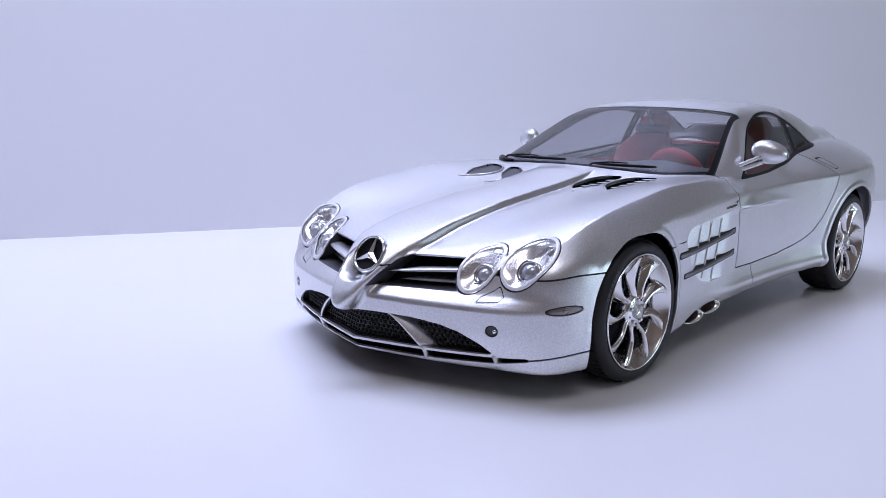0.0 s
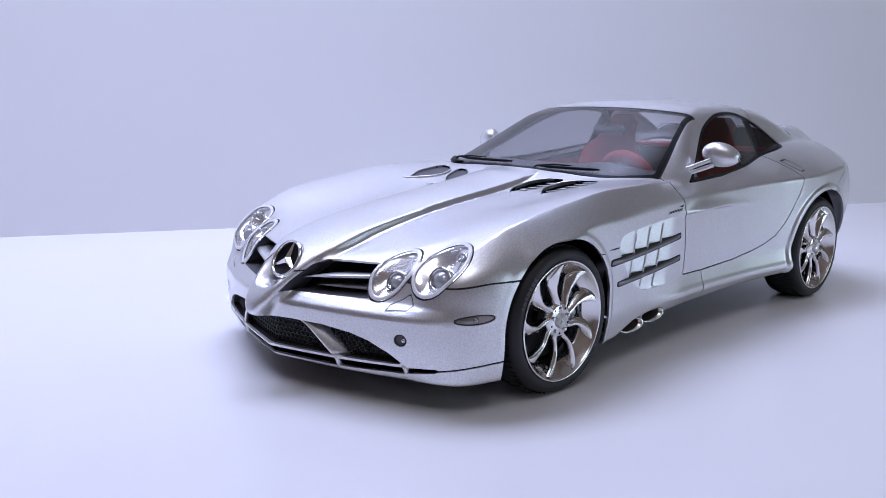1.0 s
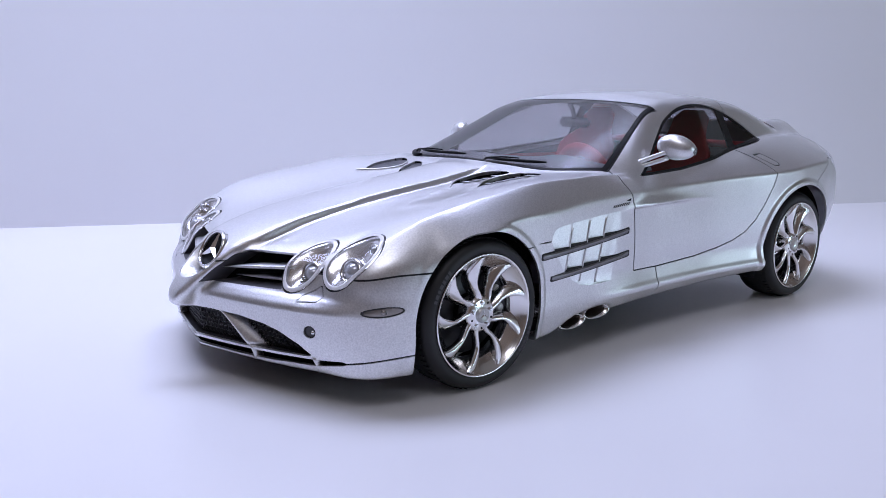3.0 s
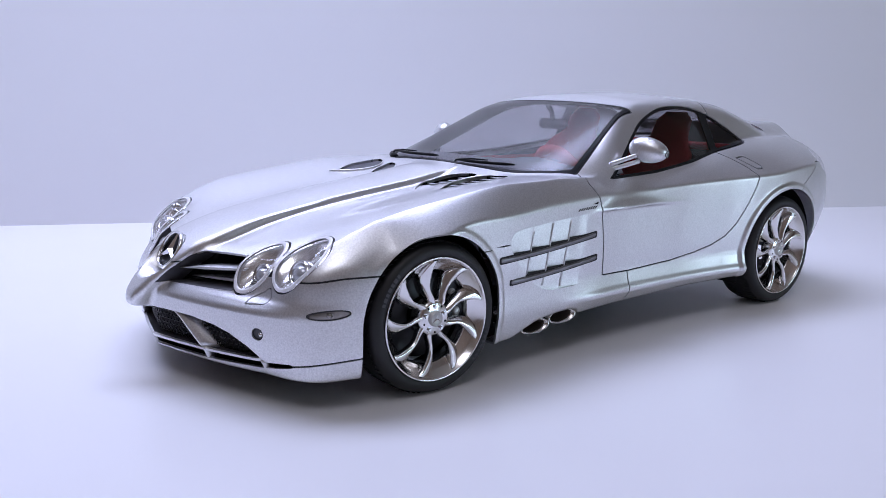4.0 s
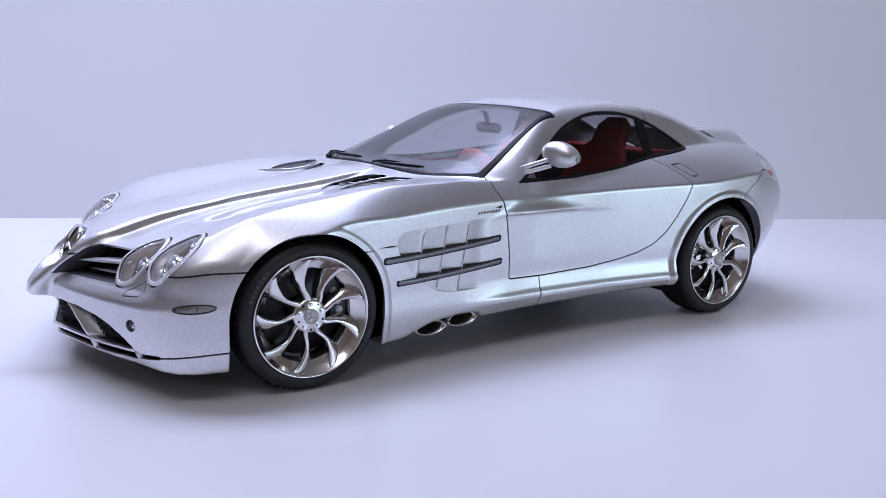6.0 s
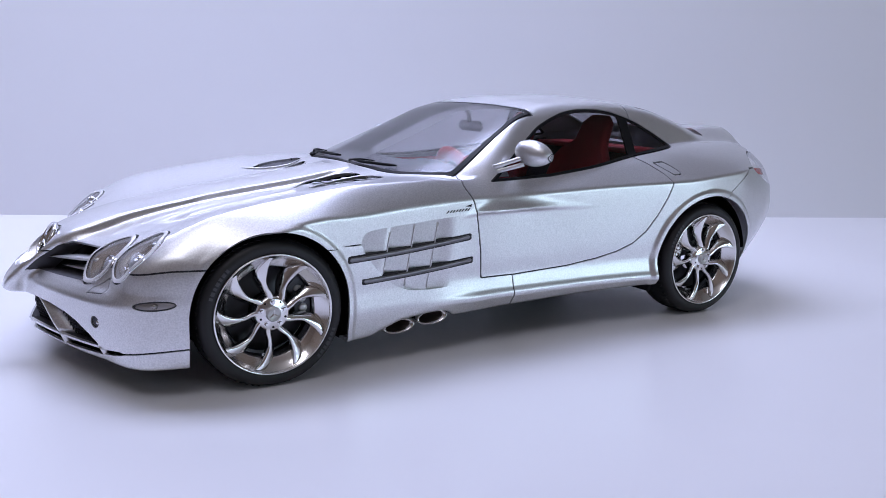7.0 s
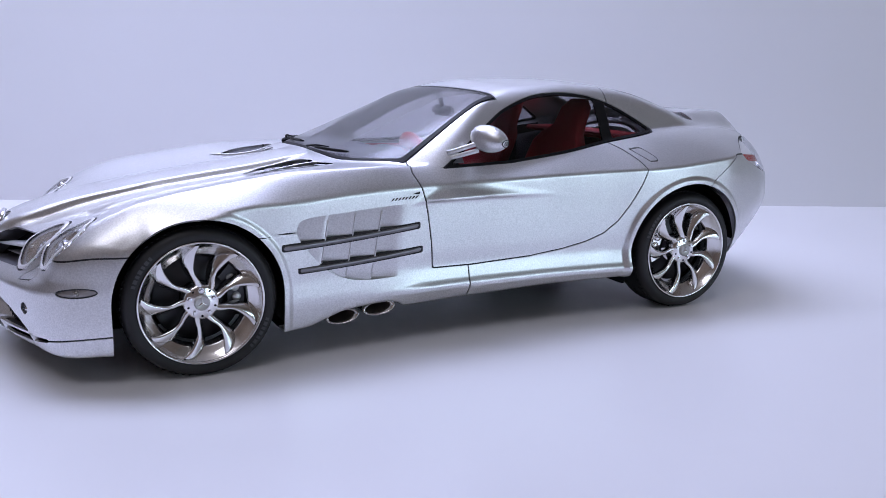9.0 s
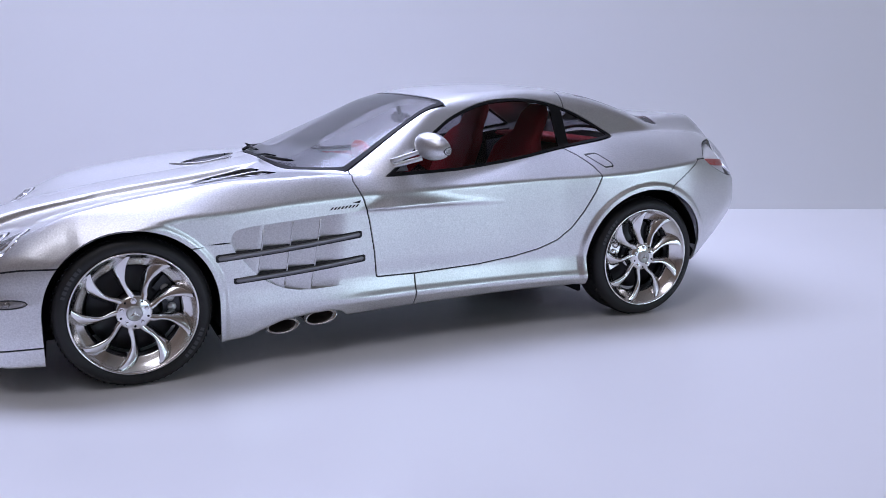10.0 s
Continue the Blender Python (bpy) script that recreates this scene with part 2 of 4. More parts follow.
def box(low, high, bevel=0.0):
    """A box with chamfered edges."""
    bm = bmesh.new()
    bmesh.ops.create_cube(bm, size=1)
    for w in bm.verts:
        w.co = Vector([(a + b) / 2 + (b - a) * c for a, b, c in zip(low, high, w.co)])
    if bevel:
        bmesh.ops.bevel(bm, geom=bm.edges[:], offset=bevel, segments=2, affect="EDGES")
    bm.verts.index_update()
    out = np.array([w.co[:] for w in bm.verts]), [tuple(w.index for w in q.verts) for q in bm.faces]
    bm.free()
    return out


def thing(name, label, category):
    ob = new(name)
    ob.empty_display_size = 0.01
    return tagged(ob, label, category)

# ---- the place: table, backdrop board, room ----
def slab(name, mat, corners, low, high, label, kind="structure"):
    v = [(x, y, z) for z in (low, high) for x, y in corners]
    n = len(corners)
    f = [tuple(range(n))[::-1], tuple(range(n, 2 * n))] + [(i, (i + 1) % n, n + (i + 1) % n, n + i) for i in range(n)]
    mesh = bpy.data.meshes.new(name)
    mesh.from_pydata(v, [], f)
    mesh.materials.append(mat)
    return tagged(new(name, mesh), label, kind=kind)


FOOT = Vector((-2.15, -2.845)) * S       # a point on the line where board and table meet
ALONG = Vector((-8.3, 3.97)).normalized()
BACK = Vector((-0.4315, -0.9021))        # away from the camera


def on_plan(along, back):
    return tuple(FOOT + ALONG * along + BACK * back)


slab("table_top", TABLE, [on_plan(-0.7, 0.02), on_plan(0.9, 0.02), on_plan(0.9, -0.75), on_plan(-0.7, -0.75)], -0.03, 0.0, "smooth white table top with a soft gloss")
slab("wall_backdrop", BOARD, [on_plan(-0.7, 0.0), on_plan(0.9, 0.0), on_plan(0.9, 0.012), on_plan(-0.7, 0.012)], -0.004, 0.24, "plain white backdrop board standing on the table")

# plain room round the table
ROOM = material("warm beige room wall", (0.45, 0.37, 0.32), 0.8)
PALE = material("pale ceiling", (0.72, 0.67, 0.64), 0.9)
vary(ROOM, (0.41, 0.34, 0.29), (0.49, 0.41, 0.36), 0.3)
LOW, HIGH, REACH = -0.75, 1.7, 1.6
slab("floor", ROOM, [(-REACH, -REACH), (REACH, -REACH), (REACH, REACH), (-REACH, REACH)], LOW - 0.05, LOW, "warm beige floor of the room")
slab("ceiling", PALE, [(-REACH, -REACH), (REACH, -REACH), (REACH, REACH), (-REACH, REACH)], HIGH, HIGH + 0.05, "pale plain ceiling of the room")
for side_name, a, b in (("wall_south", (-REACH, -REACH - 0.05), (REACH, -REACH)),
                        ("wall_east", (REACH, -REACH), (REACH + 0.05, REACH)), ("wall_west", (-REACH - 0.05, -REACH), (-REACH, REACH))):
    slab(side_name, ROOM, [a, (b[0], a[1]), b, (a[0], b[1])], LOW, HIGH, "plain warm beige wall of the room")

# the wall behind the camera, with an unseen window added to hold the light
X0, X1, Z0, Z1 = -1.56, -0.54, 0.075, 0.525
wall = merge(box((-REACH, REACH, LOW), (X0, REACH + 0.05, HIGH)), box((X1, REACH, LOW), (REACH, REACH + 0.05, HIGH)), box((X0, REACH, LOW), (X1, REACH + 0.05, Z0)), box((X0, REACH, Z1), (X1, REACH + 0.05, HIGH)))
mesh = bpy.data.meshes.new("wall_north")
mesh.from_pydata(wall[0].tolist(), [], wall[1])
mesh.materials.append(ROOM)
tagged(new("wall_north", mesh), "plain warm beige wall with an added wide low window", kind="structure")
FRAME = material("white window frame", (0.78, 0.77, 0.75), 0.45)
added_window = tagged(new("added_window"), "unseen wide low window with a white frame, added round the light", kind="structure")
for name, low, high in (("jamb", (X0, 1.59, Z0), (X0 + 0.02, 1.62, Z1)), ("jamb", (X1 - 0.02, 1.59, Z0), (X1, 1.62, Z1)), ("window_sill", (X0 - 0.02, 1.57, Z0 - 0.022), (X1 + 0.02, 1.598, Z0 - 0.002)), ("head", (X0 + 0.021, 1.59, Z1 - 0.02), (X1 - 0.021, 1.62, Z1))):
    v, f = box(low, high, 0.003)
    mesh = bpy.data.meshes.new(name)
    mesh.from_pydata(v.tolist(), [], f)
    mesh.materials.append(FRAME)
    new(name, mesh).parent = added_window

# ---- the car's shape: a lower body, a nose cone and a cabin, blended ----
CREST = spl((2.1, 0.50), (1.95, 0.585), (1.743, 0.69), (1.53, 0.77), (1.19, 0.828), (0.83, 0.868), (0.5, 0.872), (0.3, 0.863), (0.15, 0.862),
            (-0.25, 0.862), (-0.6, 0.898), (-0.95, 0.942), (-1.24, 0.985), (-1.5, 1.0), (-1.8, 0.995), (-1.95, 0.97), (-2.2, 0.93))
CREST_Y = spl((2.1, 0.69), (1.9, 0.74), (1.74, 0.785), (1.5, 0.808), (1.2, 0.812), (0.83, 0.81), (0.5, 0.803), (0.3, 0.788), (0.15, 0.774), (-0.25, 0.739), (-0.6, 0.71), (-1.0, 0.645), (-1.3, 0.635), (-1.5, 0.63), (-2.2, 0.60))
VALLEY = spl((2.15, 0.555), (2.06, 0.585), (1.96, 0.61), (1.74, 0.675), (1.44, 0.737), (1.18, 0.774), (0.96, 0.802), (0.75, 0.836), (0.6, 0.863), (0.3, 0.90),
             (-1.3, 0.99), (-1.5, 1.05), (-1.8, 1.088), (-2.03, 1.08), (-2.2, 1.015), (-2.32, 0.92))
VALLEY_Y = spl((2.1, 0.40), (1.8, 0.36), (1.2, 0.3), (0.6, 0.25), (-1.2, 0.3), (-1.6, 0.42), (-2.2, 0.38))
CREASE = spl((2.0, 0.44), (1.9, 0.50), (1.75, 0.555), (1.6, 0.60), (1.54, 0.635), (1.4, 0.69), (1.27, 0.72), (1.1, 0.745), (0.93, 0.75), (0.67, 0.77), (0.3, 0.785),
             (-0.2, 0.79), (-0.6, 0.80), (-1.03, 0.81), (-1.2, 0.815), (-1.39, 0.83), (-1.73, 0.853), (-2.1, 0.86))
WIDTH = spl((2.0, 0.90), (1.7, 0.935), (1.35, 0.945), (1.1, 0.93), (0.95, 0.922), (0.7, 0.90), (0.3, 0.868), (0.0, 0.852), (-0.4, 0.855), (-0.8, 0.885),
            (-1.1, 0.925), (-1.35, 0.94), (-1.6, 0.935), (-1.8, 0.90), (-2.0, 0.84), (-2.3, 0.7))
BULGE = spl((0.1, -0.05), (0.2, -0.03), (0.3, -0.016), (0.36, -0.016), (0.45, -0.008), (0.6, 0.0), (0.75, 0.004), (0.95, -0.01))
NOSE_PLAN = spl((0, 2.25), (0.175, 2.207), (0.4, 2.14), (0.6, 2.06), (0.75, 1.985), (0.84, 1.905), (0.9, 1.79), (0.935, 1.65), (0.97, 1.3), (1.05, 0.9))
NOSE_LEAN = spl((0.08, 0.09), (0.13, 0.045), (0.17, 0.025), (0.24, 0.005), (0.3, 0.0), (0.385, 0.0), (0.402, 0.004), (0.43, 0.03), (0.455, 0.06), (0.5, 0.09), (0.56, 0.125), (0.6, 0.165), (0.64, 0.215), (0.69, 0.29), (0.8, 0.5))
TAIL_PLAN = spl((0, -2.30), (0.3, -2.27), (0.5, -2.235), (0.65, -2.165), (0.75, -2.10), (0.85, -1.985), (0.92, -1.81), (0.96, -1.6), (1.05, -1.2))
TAIL_LEAN = spl((0.15, 0.36), (0.26, 0.27), (0.45, 0.09), (0.55, 0.015), (0.6, 0.0), (0.7, 0.01), (0.8, 0.06), (0.96, 0.17), (1.1, 0.24))
FLOOR_Z = spl((2.3, 0.125), (1.7, 0.13), (0.96, 0.138), (0.87, 0.142), (0.78, 0.17), (0.66, 0.203), (0.45, 0.215), (0.40, 0.205), (0.36, 0.18), (0.0, 0.187), (-0.53, 0.203), (-0.93, 0.21), (-1.7, 0.26), (-2.3, 0.3))
CONE_X = spl((0.3, 2.23), (0.33, 2.315), (0.355, 2.334), (0.39, 2.325), (0.45, 2.28), (0.5, 2.228), (0.57, 2.15), (0.62, 2.08), (0.66, 1.975), (0.70, 1.835), (0.75, 1.56), (0.80, 1.25), (1.4, -2.6))
CONE_W = spl((0.3, 0.02), (0.34, 0.04), (0.38, 0.065), (0.45, 0.095), (0.50, 0.12), (0.56, 0.15), (0.60, 0.17), (0.66, 0.19), (0.75, 0.19))
BELT_Y = spl((0.6, 0.70), (0.3, 0.735), (0.15, 0.765), (-0.25, 0.735), (-0.6, 0.71), (-1.0, 0.645), (-1.3, 0.635), (-1.5, 0.62), (-2, 0.5))
LEAN_IN = spl((0.3, 0.62), (-0.27, 0.56), (-0.7, 0.48), (-1.05, 0.42), (-1.5, 0.4))
ROOF = spl((0.2, 1.24), (-0.2, 1.242), (-0.44, 1.264), (-0.77, 1.274), (-0.97, 1.262), (-1.2, 1.232), (-1.37, 1.183), (-1.6, 1.095), (-1.8, 1.0), (-2.0, 0.8), (-2.2, 0.6))
SILL = spl((0.15, -0.02), (0.19, -0.002), (0.236, 0.023), (0.25, 0.029), (0.264, 0.029), (0.30, 0.014), (0.38, 0.0), (0.5, 0.0))
HUB_X, HUB_Z, ARCH_F, ARCH_R = 1.35, 0.33, 0.368, 0.385


def hub_distance(x, z):
    rise = np.maximum(z - HUB_Z, 0)  # the openings run straight down below the hubs
    return np.where(x > 0, np.hypot(x - HUB_X, rise) - ARCH_F, np.hypot(x + HUB_X, rise) - ARCH_R)


def top_of(x, ay):
    y0, y1, y2 = VALLEY_Y(x), CREST_Y(x), WIDTH(x) - 0.005
    v, c, k = VALLEY(x), CREST(x), CREASE(x)
    rise = v + (c - v) * sm((ay - y0) / (y1 - y0))
    t = np.maximum(ay - y1, 0) / np.maximum(y2 - y1, 0.02)
    z = np.where(ay < y1, rise, c - (c - k) * t ** 1.2)
    spine = sm((x - 0.42) / 0.35) * (0.026 * sm((0.202 - ay) / 0.026) + 0.020 * (1 - np.minimum(ay / 0.2, 1) ** 2))
    return z + spine


def lower_body(x, y, z):
    ay = np.abs(y)
    top = (z - top_of(x, ay)) * 0.85
    flare = np.where(x > 0, 0.008, 0.015) * sm((0.045 - hub_distance(x, z)) / 0.028)
    sill = SILL(z) * sm((0.6 - x) / 0.4) * sm((x + 1.02) / 0.06)
    side = ay - (WIDTH(x) + BULGE(z) + flare + sill)
    front = (x - NOSE_PLAN(ay) + NOSE_LEAN(z) * (1 - 0.72 * sm((ay - 0.6) / 0.25))) * 0.85
    rear = (TAIL_PLAN(ay) + TAIL_LEAN(z) - x) * 0.85
    f = smax(top, side, 0.013 + 0.075 * sm((x - 1.45) / 0.25) + 0.05 * sm((-1.6 - x) / 0.3))
    f = smax(f, front, 0.05)
    f = smax(f, rear, 0.06)
    return smax(f, FLOOR_Z(x) - z, 0.02)


def nose_cone(x, y, z):
    ay = np.abs(y)
    f = smax(ay - CONE_W(z), (x - CONE_X(z) + 0.9 * ay * ay) * 0.7, 0.04)
    return smax(smax(f, 0.325 - z, 0.02), 1.45 - x, 0.05)


def cabin(x, y, z):
    ay = np.abs(y)
    side = (ay - BELT_Y(x) + LEAN_IN(x) * (z - 0.90) + 0.25 * np.maximum(z - 0.9, 0) ** 2 - 0.02) * 0.87
    screen = (x - 0.625 + 2.42 * (z - 0.89) + 0.55 * (z - 0.89) * (1.2 - z) + 0.23 * ay * ay + 1.45 * ay ** 6) * 0.4
    roof = (z - ROOF(x) + 0.13 * ay * ay) * 0.97
    f = smax(smax(screen, side, 0.03), roof, 0.06)
    return smax(f, 0.7 - z, 0.02)


def car_shape(x, y, z):
    f = smin(lower_body(x, y, z), nose_cone(x, y, z), 0.025)
    return smin(f, cabin(x, y, z), 0.02)


shell = skin(car_shape, (-2.4, -0.04, 0.08), (2.4, 1.02, 1.34), 0.01)
shell = clip(shell, lambda x, y, z: -y)

# ---- cutting the shell into panels ----
GAP = 0.0075
model_car = thing("model_car", "silver scale-model sports coupe with red interior on a white table", "model car")
lines = []


def cut(shell, g, gap=GAP):
    """The piece of the shell inside g and the rest, with a recessed line between them."""
    val = g(*shell[0].T)
    piece = clip(shell, val + gap / 2)
    rest = clip(shell, gap / 2 - val)
    if gap:
        s = clip(shell, val - gap / 2)
        lines.append(clip(s, lambda x, y, z: -g(x, y, z) - gap / 2))
    return piece, rest


def side_view(outline, y_min=0.3):
    return lambda x, y, z: np.maximum(inside(x, z, outline), y_min - y)


def owners(piece):
    """For each triangle, a number that it shares with all those it is connected to."""
    v, t = piece
    mark = np.arange(len(v))
    while True:
        low = mark[t].min(1)
        new_mark = mark.copy()
        for k in range(3):
            np.minimum.at(new_mark, t[:, k], low)
        new_mark = new_mark[new_mark]
        if (new_mark == mark).all():
            return mark[t[:, 0]]
        mark = new_mark


def only(piece, keep):
    """The triangles of a piece that are kept, with the points they use."""
    used, back = np.unique(piece[1][keep], return_inverse=True)
    return piece[0][used], back.reshape(-1, 3)


def tidy(piece, least=30):
    """A piece without its stray crumbs."""
    own = owners(piece)
    return only(piece, np.bincount(own, minlength=len(piece[0]))[own] >= least)


def islands(piece, least=24):
    """The connected parts of a piece, without crumbs."""
    own = owners(piece)
    return [only(piece, own == k) for k in np.unique(own) if (own == k).sum() >= least]


def both(piece):
    """A half and its mirror image, sewn together along the middle."""
    v, t = joined(piece, mirrored(piece))
    n = len(piece[0])
    same = np.arange(len(v))
    on = np.flatnonzero(np.abs(piece[0][:, 1]) < 1e-6)
    same[on + n] = on
    t = same[t]
    used, back = np.unique(t, return_inverse=True)
    return v[used], back.reshape(-1, 3)


def panel(name, piece, mat=None, label="", depth=0.012, sides=True, parent=None):
    """Panels of the body with their turned-in edges: one across the middle, or one a side."""
    middle = lambda x, y, z: y < 1e-3
    piece = tidy(piece)
    strip = flange(piece, car_shape, depth, middle)
    mat = mat or SILVER
    for hand in ((both(piece), both(strip)),) if not sides else ((piece, strip), (mirrored(piece), mirrored(strip))):
        body, edge = hand
        whole = joined(body, edge)
        n1 = gradient(car_shape, body[0])
        n1 /= np.linalg.norm(n1, axis=1)[:, None] + 1e-9
        ob = part(name, whole, mat, parent or model_car, label)
        n2 = np.array([w.normal[:] for w in ob.data.vertices])[len(body[0]):]
        ob.data.normals_split_custom_set_from_vertices(np.concatenate([n1, n2.reshape(-1, 3)]).tolist())
    return ob


# wheel openings and the floor
shell = clip(shell, lambda x, y, z: -np.maximum(hub_distance(x, z), 0.5 - y))
under, shell = cut(shell, lambda x, y, z: np.maximum(z - FLOOR_Z(x) - 0.004, y - 0.8), 0)
panel("underbody", under, BLACK, sides=False, depth=0.002)


# ---- openings, cut before the panels ----
def behind(piece, depth, way=None):
    """The same piece set back, as the floor of a recess."""
    v, t = piece
    if way is not None:
        return v + np.array(way) * depth, t
    n = gradient(car_shape, v)
    return v - n / (np.linalg.norm(n, axis=1)[:, None] + 1e-9) * np.reshape(depth, (-1, 1) if np.ndim(depth) else ()), t


def recess(name, piece, depth, wall, floor, label="", way=None, sides=True):
    """A recess in the body: its wall and, a part of its own, its floor."""
    middle = lambda x, y, z: y < 1e-3
    edge = flange(piece, way if way is not None else car_shape, depth, middle)
    base = behind(piece, depth, way)
    for one in ((lambda q: q, mirrored) if sides else (both,)):
        part("recess_floor", one(base), floor, part(name, one(edge), wall, model_car, label))


def front_view(outline, x_min=1.8):
    return lambda x, y, z: np.maximum(inside(y, z, outline), x_min - x)


# headlights: two overlapping ovals on a slanting plane
LIGHT_C, LIGHT_U, LIGHT_V = np.array((1.9227, 0.6227, 0.5452)), np.array((-0.2423, 0.9702, 0.0)), np.array((-0.6741, -0.1684, 0.7192))
OVALS = ((-0.117, 0.014, 0.152, 0.082, 71), (0.086, 0.069, 0.158, 0.106, 66))


def oval(i, x, y, z):
    d = np.stack([x, y, z], -1) - LIGHT_C
    u, v = d @ LIGHT_U - OVALS[i][0], d @ LIGHT_V - OVALS[i][1]
    a = radians(OVALS[i][4])
    p, q = u * math.cos(a) + v * math.sin(a), v * math.cos(a) - u * math.sin(a)
    far = np.hypot(p / OVALS[i][2], q / OVALS[i][3])
    return np.maximum((far - 1) * OVALS[i][3], 0.3 - y)


lamp_region = lambda x, y, z: np.minimum(oval(0, x, y, z), oval(1, x, y, z))
lamp_piece, shell = cut(shell, lamp_region, 0.005)

# grille mouths beside the nose
GRILLE = [(0.185, 0.583), (0.30, 0.589), (0.44, 0.594), (0.475, 0.545), (0.46, 0.457), (0.28, 0.45), (0.09, 0.444), (0.116, 0.50), (0.15, 0.56)]
piece, shell = cut(shell, front_view(np.array(GRILLE)), 0)
# grey walls: the silver lower ledge's dark reflection is put into their colour
recess("grille_mouth", piece, 0.13, GREY, BLACK, "dark grille recess beside the nose", (-1, 0, 0))

# lower air intake, lip slot
INTAKE = [(-0.3, 0.326), (0.0, 0.326), (0.14, 0.332), (0.3, 0.332), (0.43, 0.317), (0.51, 0.294), (0.59, 0.252), (0.648, 0.207), (0.6, 0.203), (0.3, 0.196), (0.0, 0.19), (-0.3, 0.19)]
intake_piece, shell = cut(shell, front_view(np.array(INTAKE)), 0)
recess("air_intake", intake_piece, 0.14, GREY, BLACK, "dark lower air intake", (-1, 0, 0), False)
SLOT = [(-0.3, 0.177), (0.0, 0.177), (0.33, 0.185), (0.62, 0.192), (0.765, 0.203), (0.785, 0.197), (0.77, 0.186), (0.63, 0.163), (0.33, 0.149), (0.0, 0.144), (-0.3, 0.144)]
piece, shell = cut(shell, front_view(np.array(SLOT), 1.7), 0)
recess("lip_slot", piece, 0.05, BLACK, BLACK, "black slot in the front lip", (-1, 0, 0), False)

# star recess in the nose
STAR_C, STAR_N = np.array((2.150, 0.0, 0.570)), np.array((0.606, 0.0, 0.795))
STAR_V = np.array((-0.795, 0.0, 0.606))


def star_region(x, y, z):
    d = np.stack([x, y, z], -1) - STAR_C
    v = d @ STAR_V + 0.032
    return np.maximum((np.hypot(y / 0.112, v / 0.138) - 1) * 0.112, 1.9 - x)


piece, shell = cut(shell, star_region, 0)
deep = 0.006 + 0.075 * sm(-star_region(*piece[0].T) / 0.06)
base = behind(piece, deep)
part("badge_recess", both(base), SILVER, model_car, "silver hollow round the badge")
part("badge_recess_edge", both(flange(piece, car_shape, 0.006, lambda x, y, z: y < 1e-3)), SILVER, model_car)

# fog lamp, washer flap, side marker
piece, shell = cut(shell, lambda x, y, z: np.maximum(np.hypot(y - 0.642, z - 0.312) - 0.023, 1.8 - x), 0.006)
panel("fog_lamp", behind(piece, 0.008), GREY, "dark round fog lamp cover", depth=0.01)
piece, shell = cut(shell, front_view(np.array([(0.562, 0.424), (0.645, 0.433), (0.655, 0.452), (0.636, 0.478), (0.622, 0.494), (0.606, 0.474), (0.566, 0.446)])), 0.004)
for hand in (1, -1):
    bead = lathe([(0.0, 0.010), (0.006, 0.0085), (0.010, 0.004), (0.011, -0.006)], 16)
    place = np.array((NOSE_PLAN(0.646) - NOSE_LEAN(0.312) - 0.012, 0.646, 0.310))
    mesh = (np.asarray(bead[0])[:, [1, 0, 2]] + place, [tuple(q)[::-1] for q in bead[1]])
    part("fog_lamp_lens", mesh if hand > 0 else flipped(mesh), CHROME, model_car, "small bright lens in the fog lamp")
panel("washer_flap", piece, label="silver headlight washer flap")
MARKER = [(1.843 + 0.078 * math.cos(a), 0.412 + 0.018 * math.sin(a) - 0.004 * math.cos(a)) for a in np.linspace(0, 2 * math.pi, 25)[:-1]]
marker_piece, shell = cut(shell, side_view(np.array(MARKER), 0.6), 0.006)
panel("side_marker", behind(marker_piece, 0.004), SMOKE, "smoked oval side marker lamp")

# louvred side vents behind the front wheels
VENT = loop([(0.925, 0.605), (0.912, 0.645), (0.865, 0.667), (0.69, 0.679), (0.5, 0.69), (0.33, 0.698)], 4, False)
VENT = np.concatenate([VENT, loop([(0.33, 0.348), (0.44, 0.342), (0.56, 0.342), (0.66, 0.357), (0.74, 0.393), (0.80, 0.437), (0.86, 0.505), (0.90, 0.555)], 4, False)])
vent_region = side_view(VENT, 0.6)
piece, shell = cut(shell, lambda x, y, z: np.maximum(vent_region(x, y, z), 0.34 - x), 0)
RIBS = (0.775, 0.64, 0.505)


EDGES = (1.2, *RIBS, 0.0)
edge = flange(piece, car_shape, 0.045, lambda x, y, z: x < 0.36)
bays = []
for i in range(4):
    # each bay starts deep and rises to the louvre behind it; the last runs out at the door
    bay = clip(piece, lambda x, y, z: np.maximum(x + 0.16 * (z - 0.62) - EDGES[i], EDGES[i + 1] - x - 0.16 * (z - 0.62)))
    x, y, z = bay[0].T
    first = min(EDGES[i], 0.93)
    t = np.clip((first - x - 0.16 * (z - 0.62)) / 0.14, 0, 1)
    sink = 0.036 - 0.034 * t
    if i == 3:
        sink = sink * sm((x - 0.335) / 0.14)
    bays.append(behind(bay, sink))
for one in (lambda q: q, mirrored):
    vent = part("side_vent", one(edge), SILVER, model_car, "silver louvred side vent")
    for bay in bays:
        part("vent_bay", one(bay), SILVER, vent)

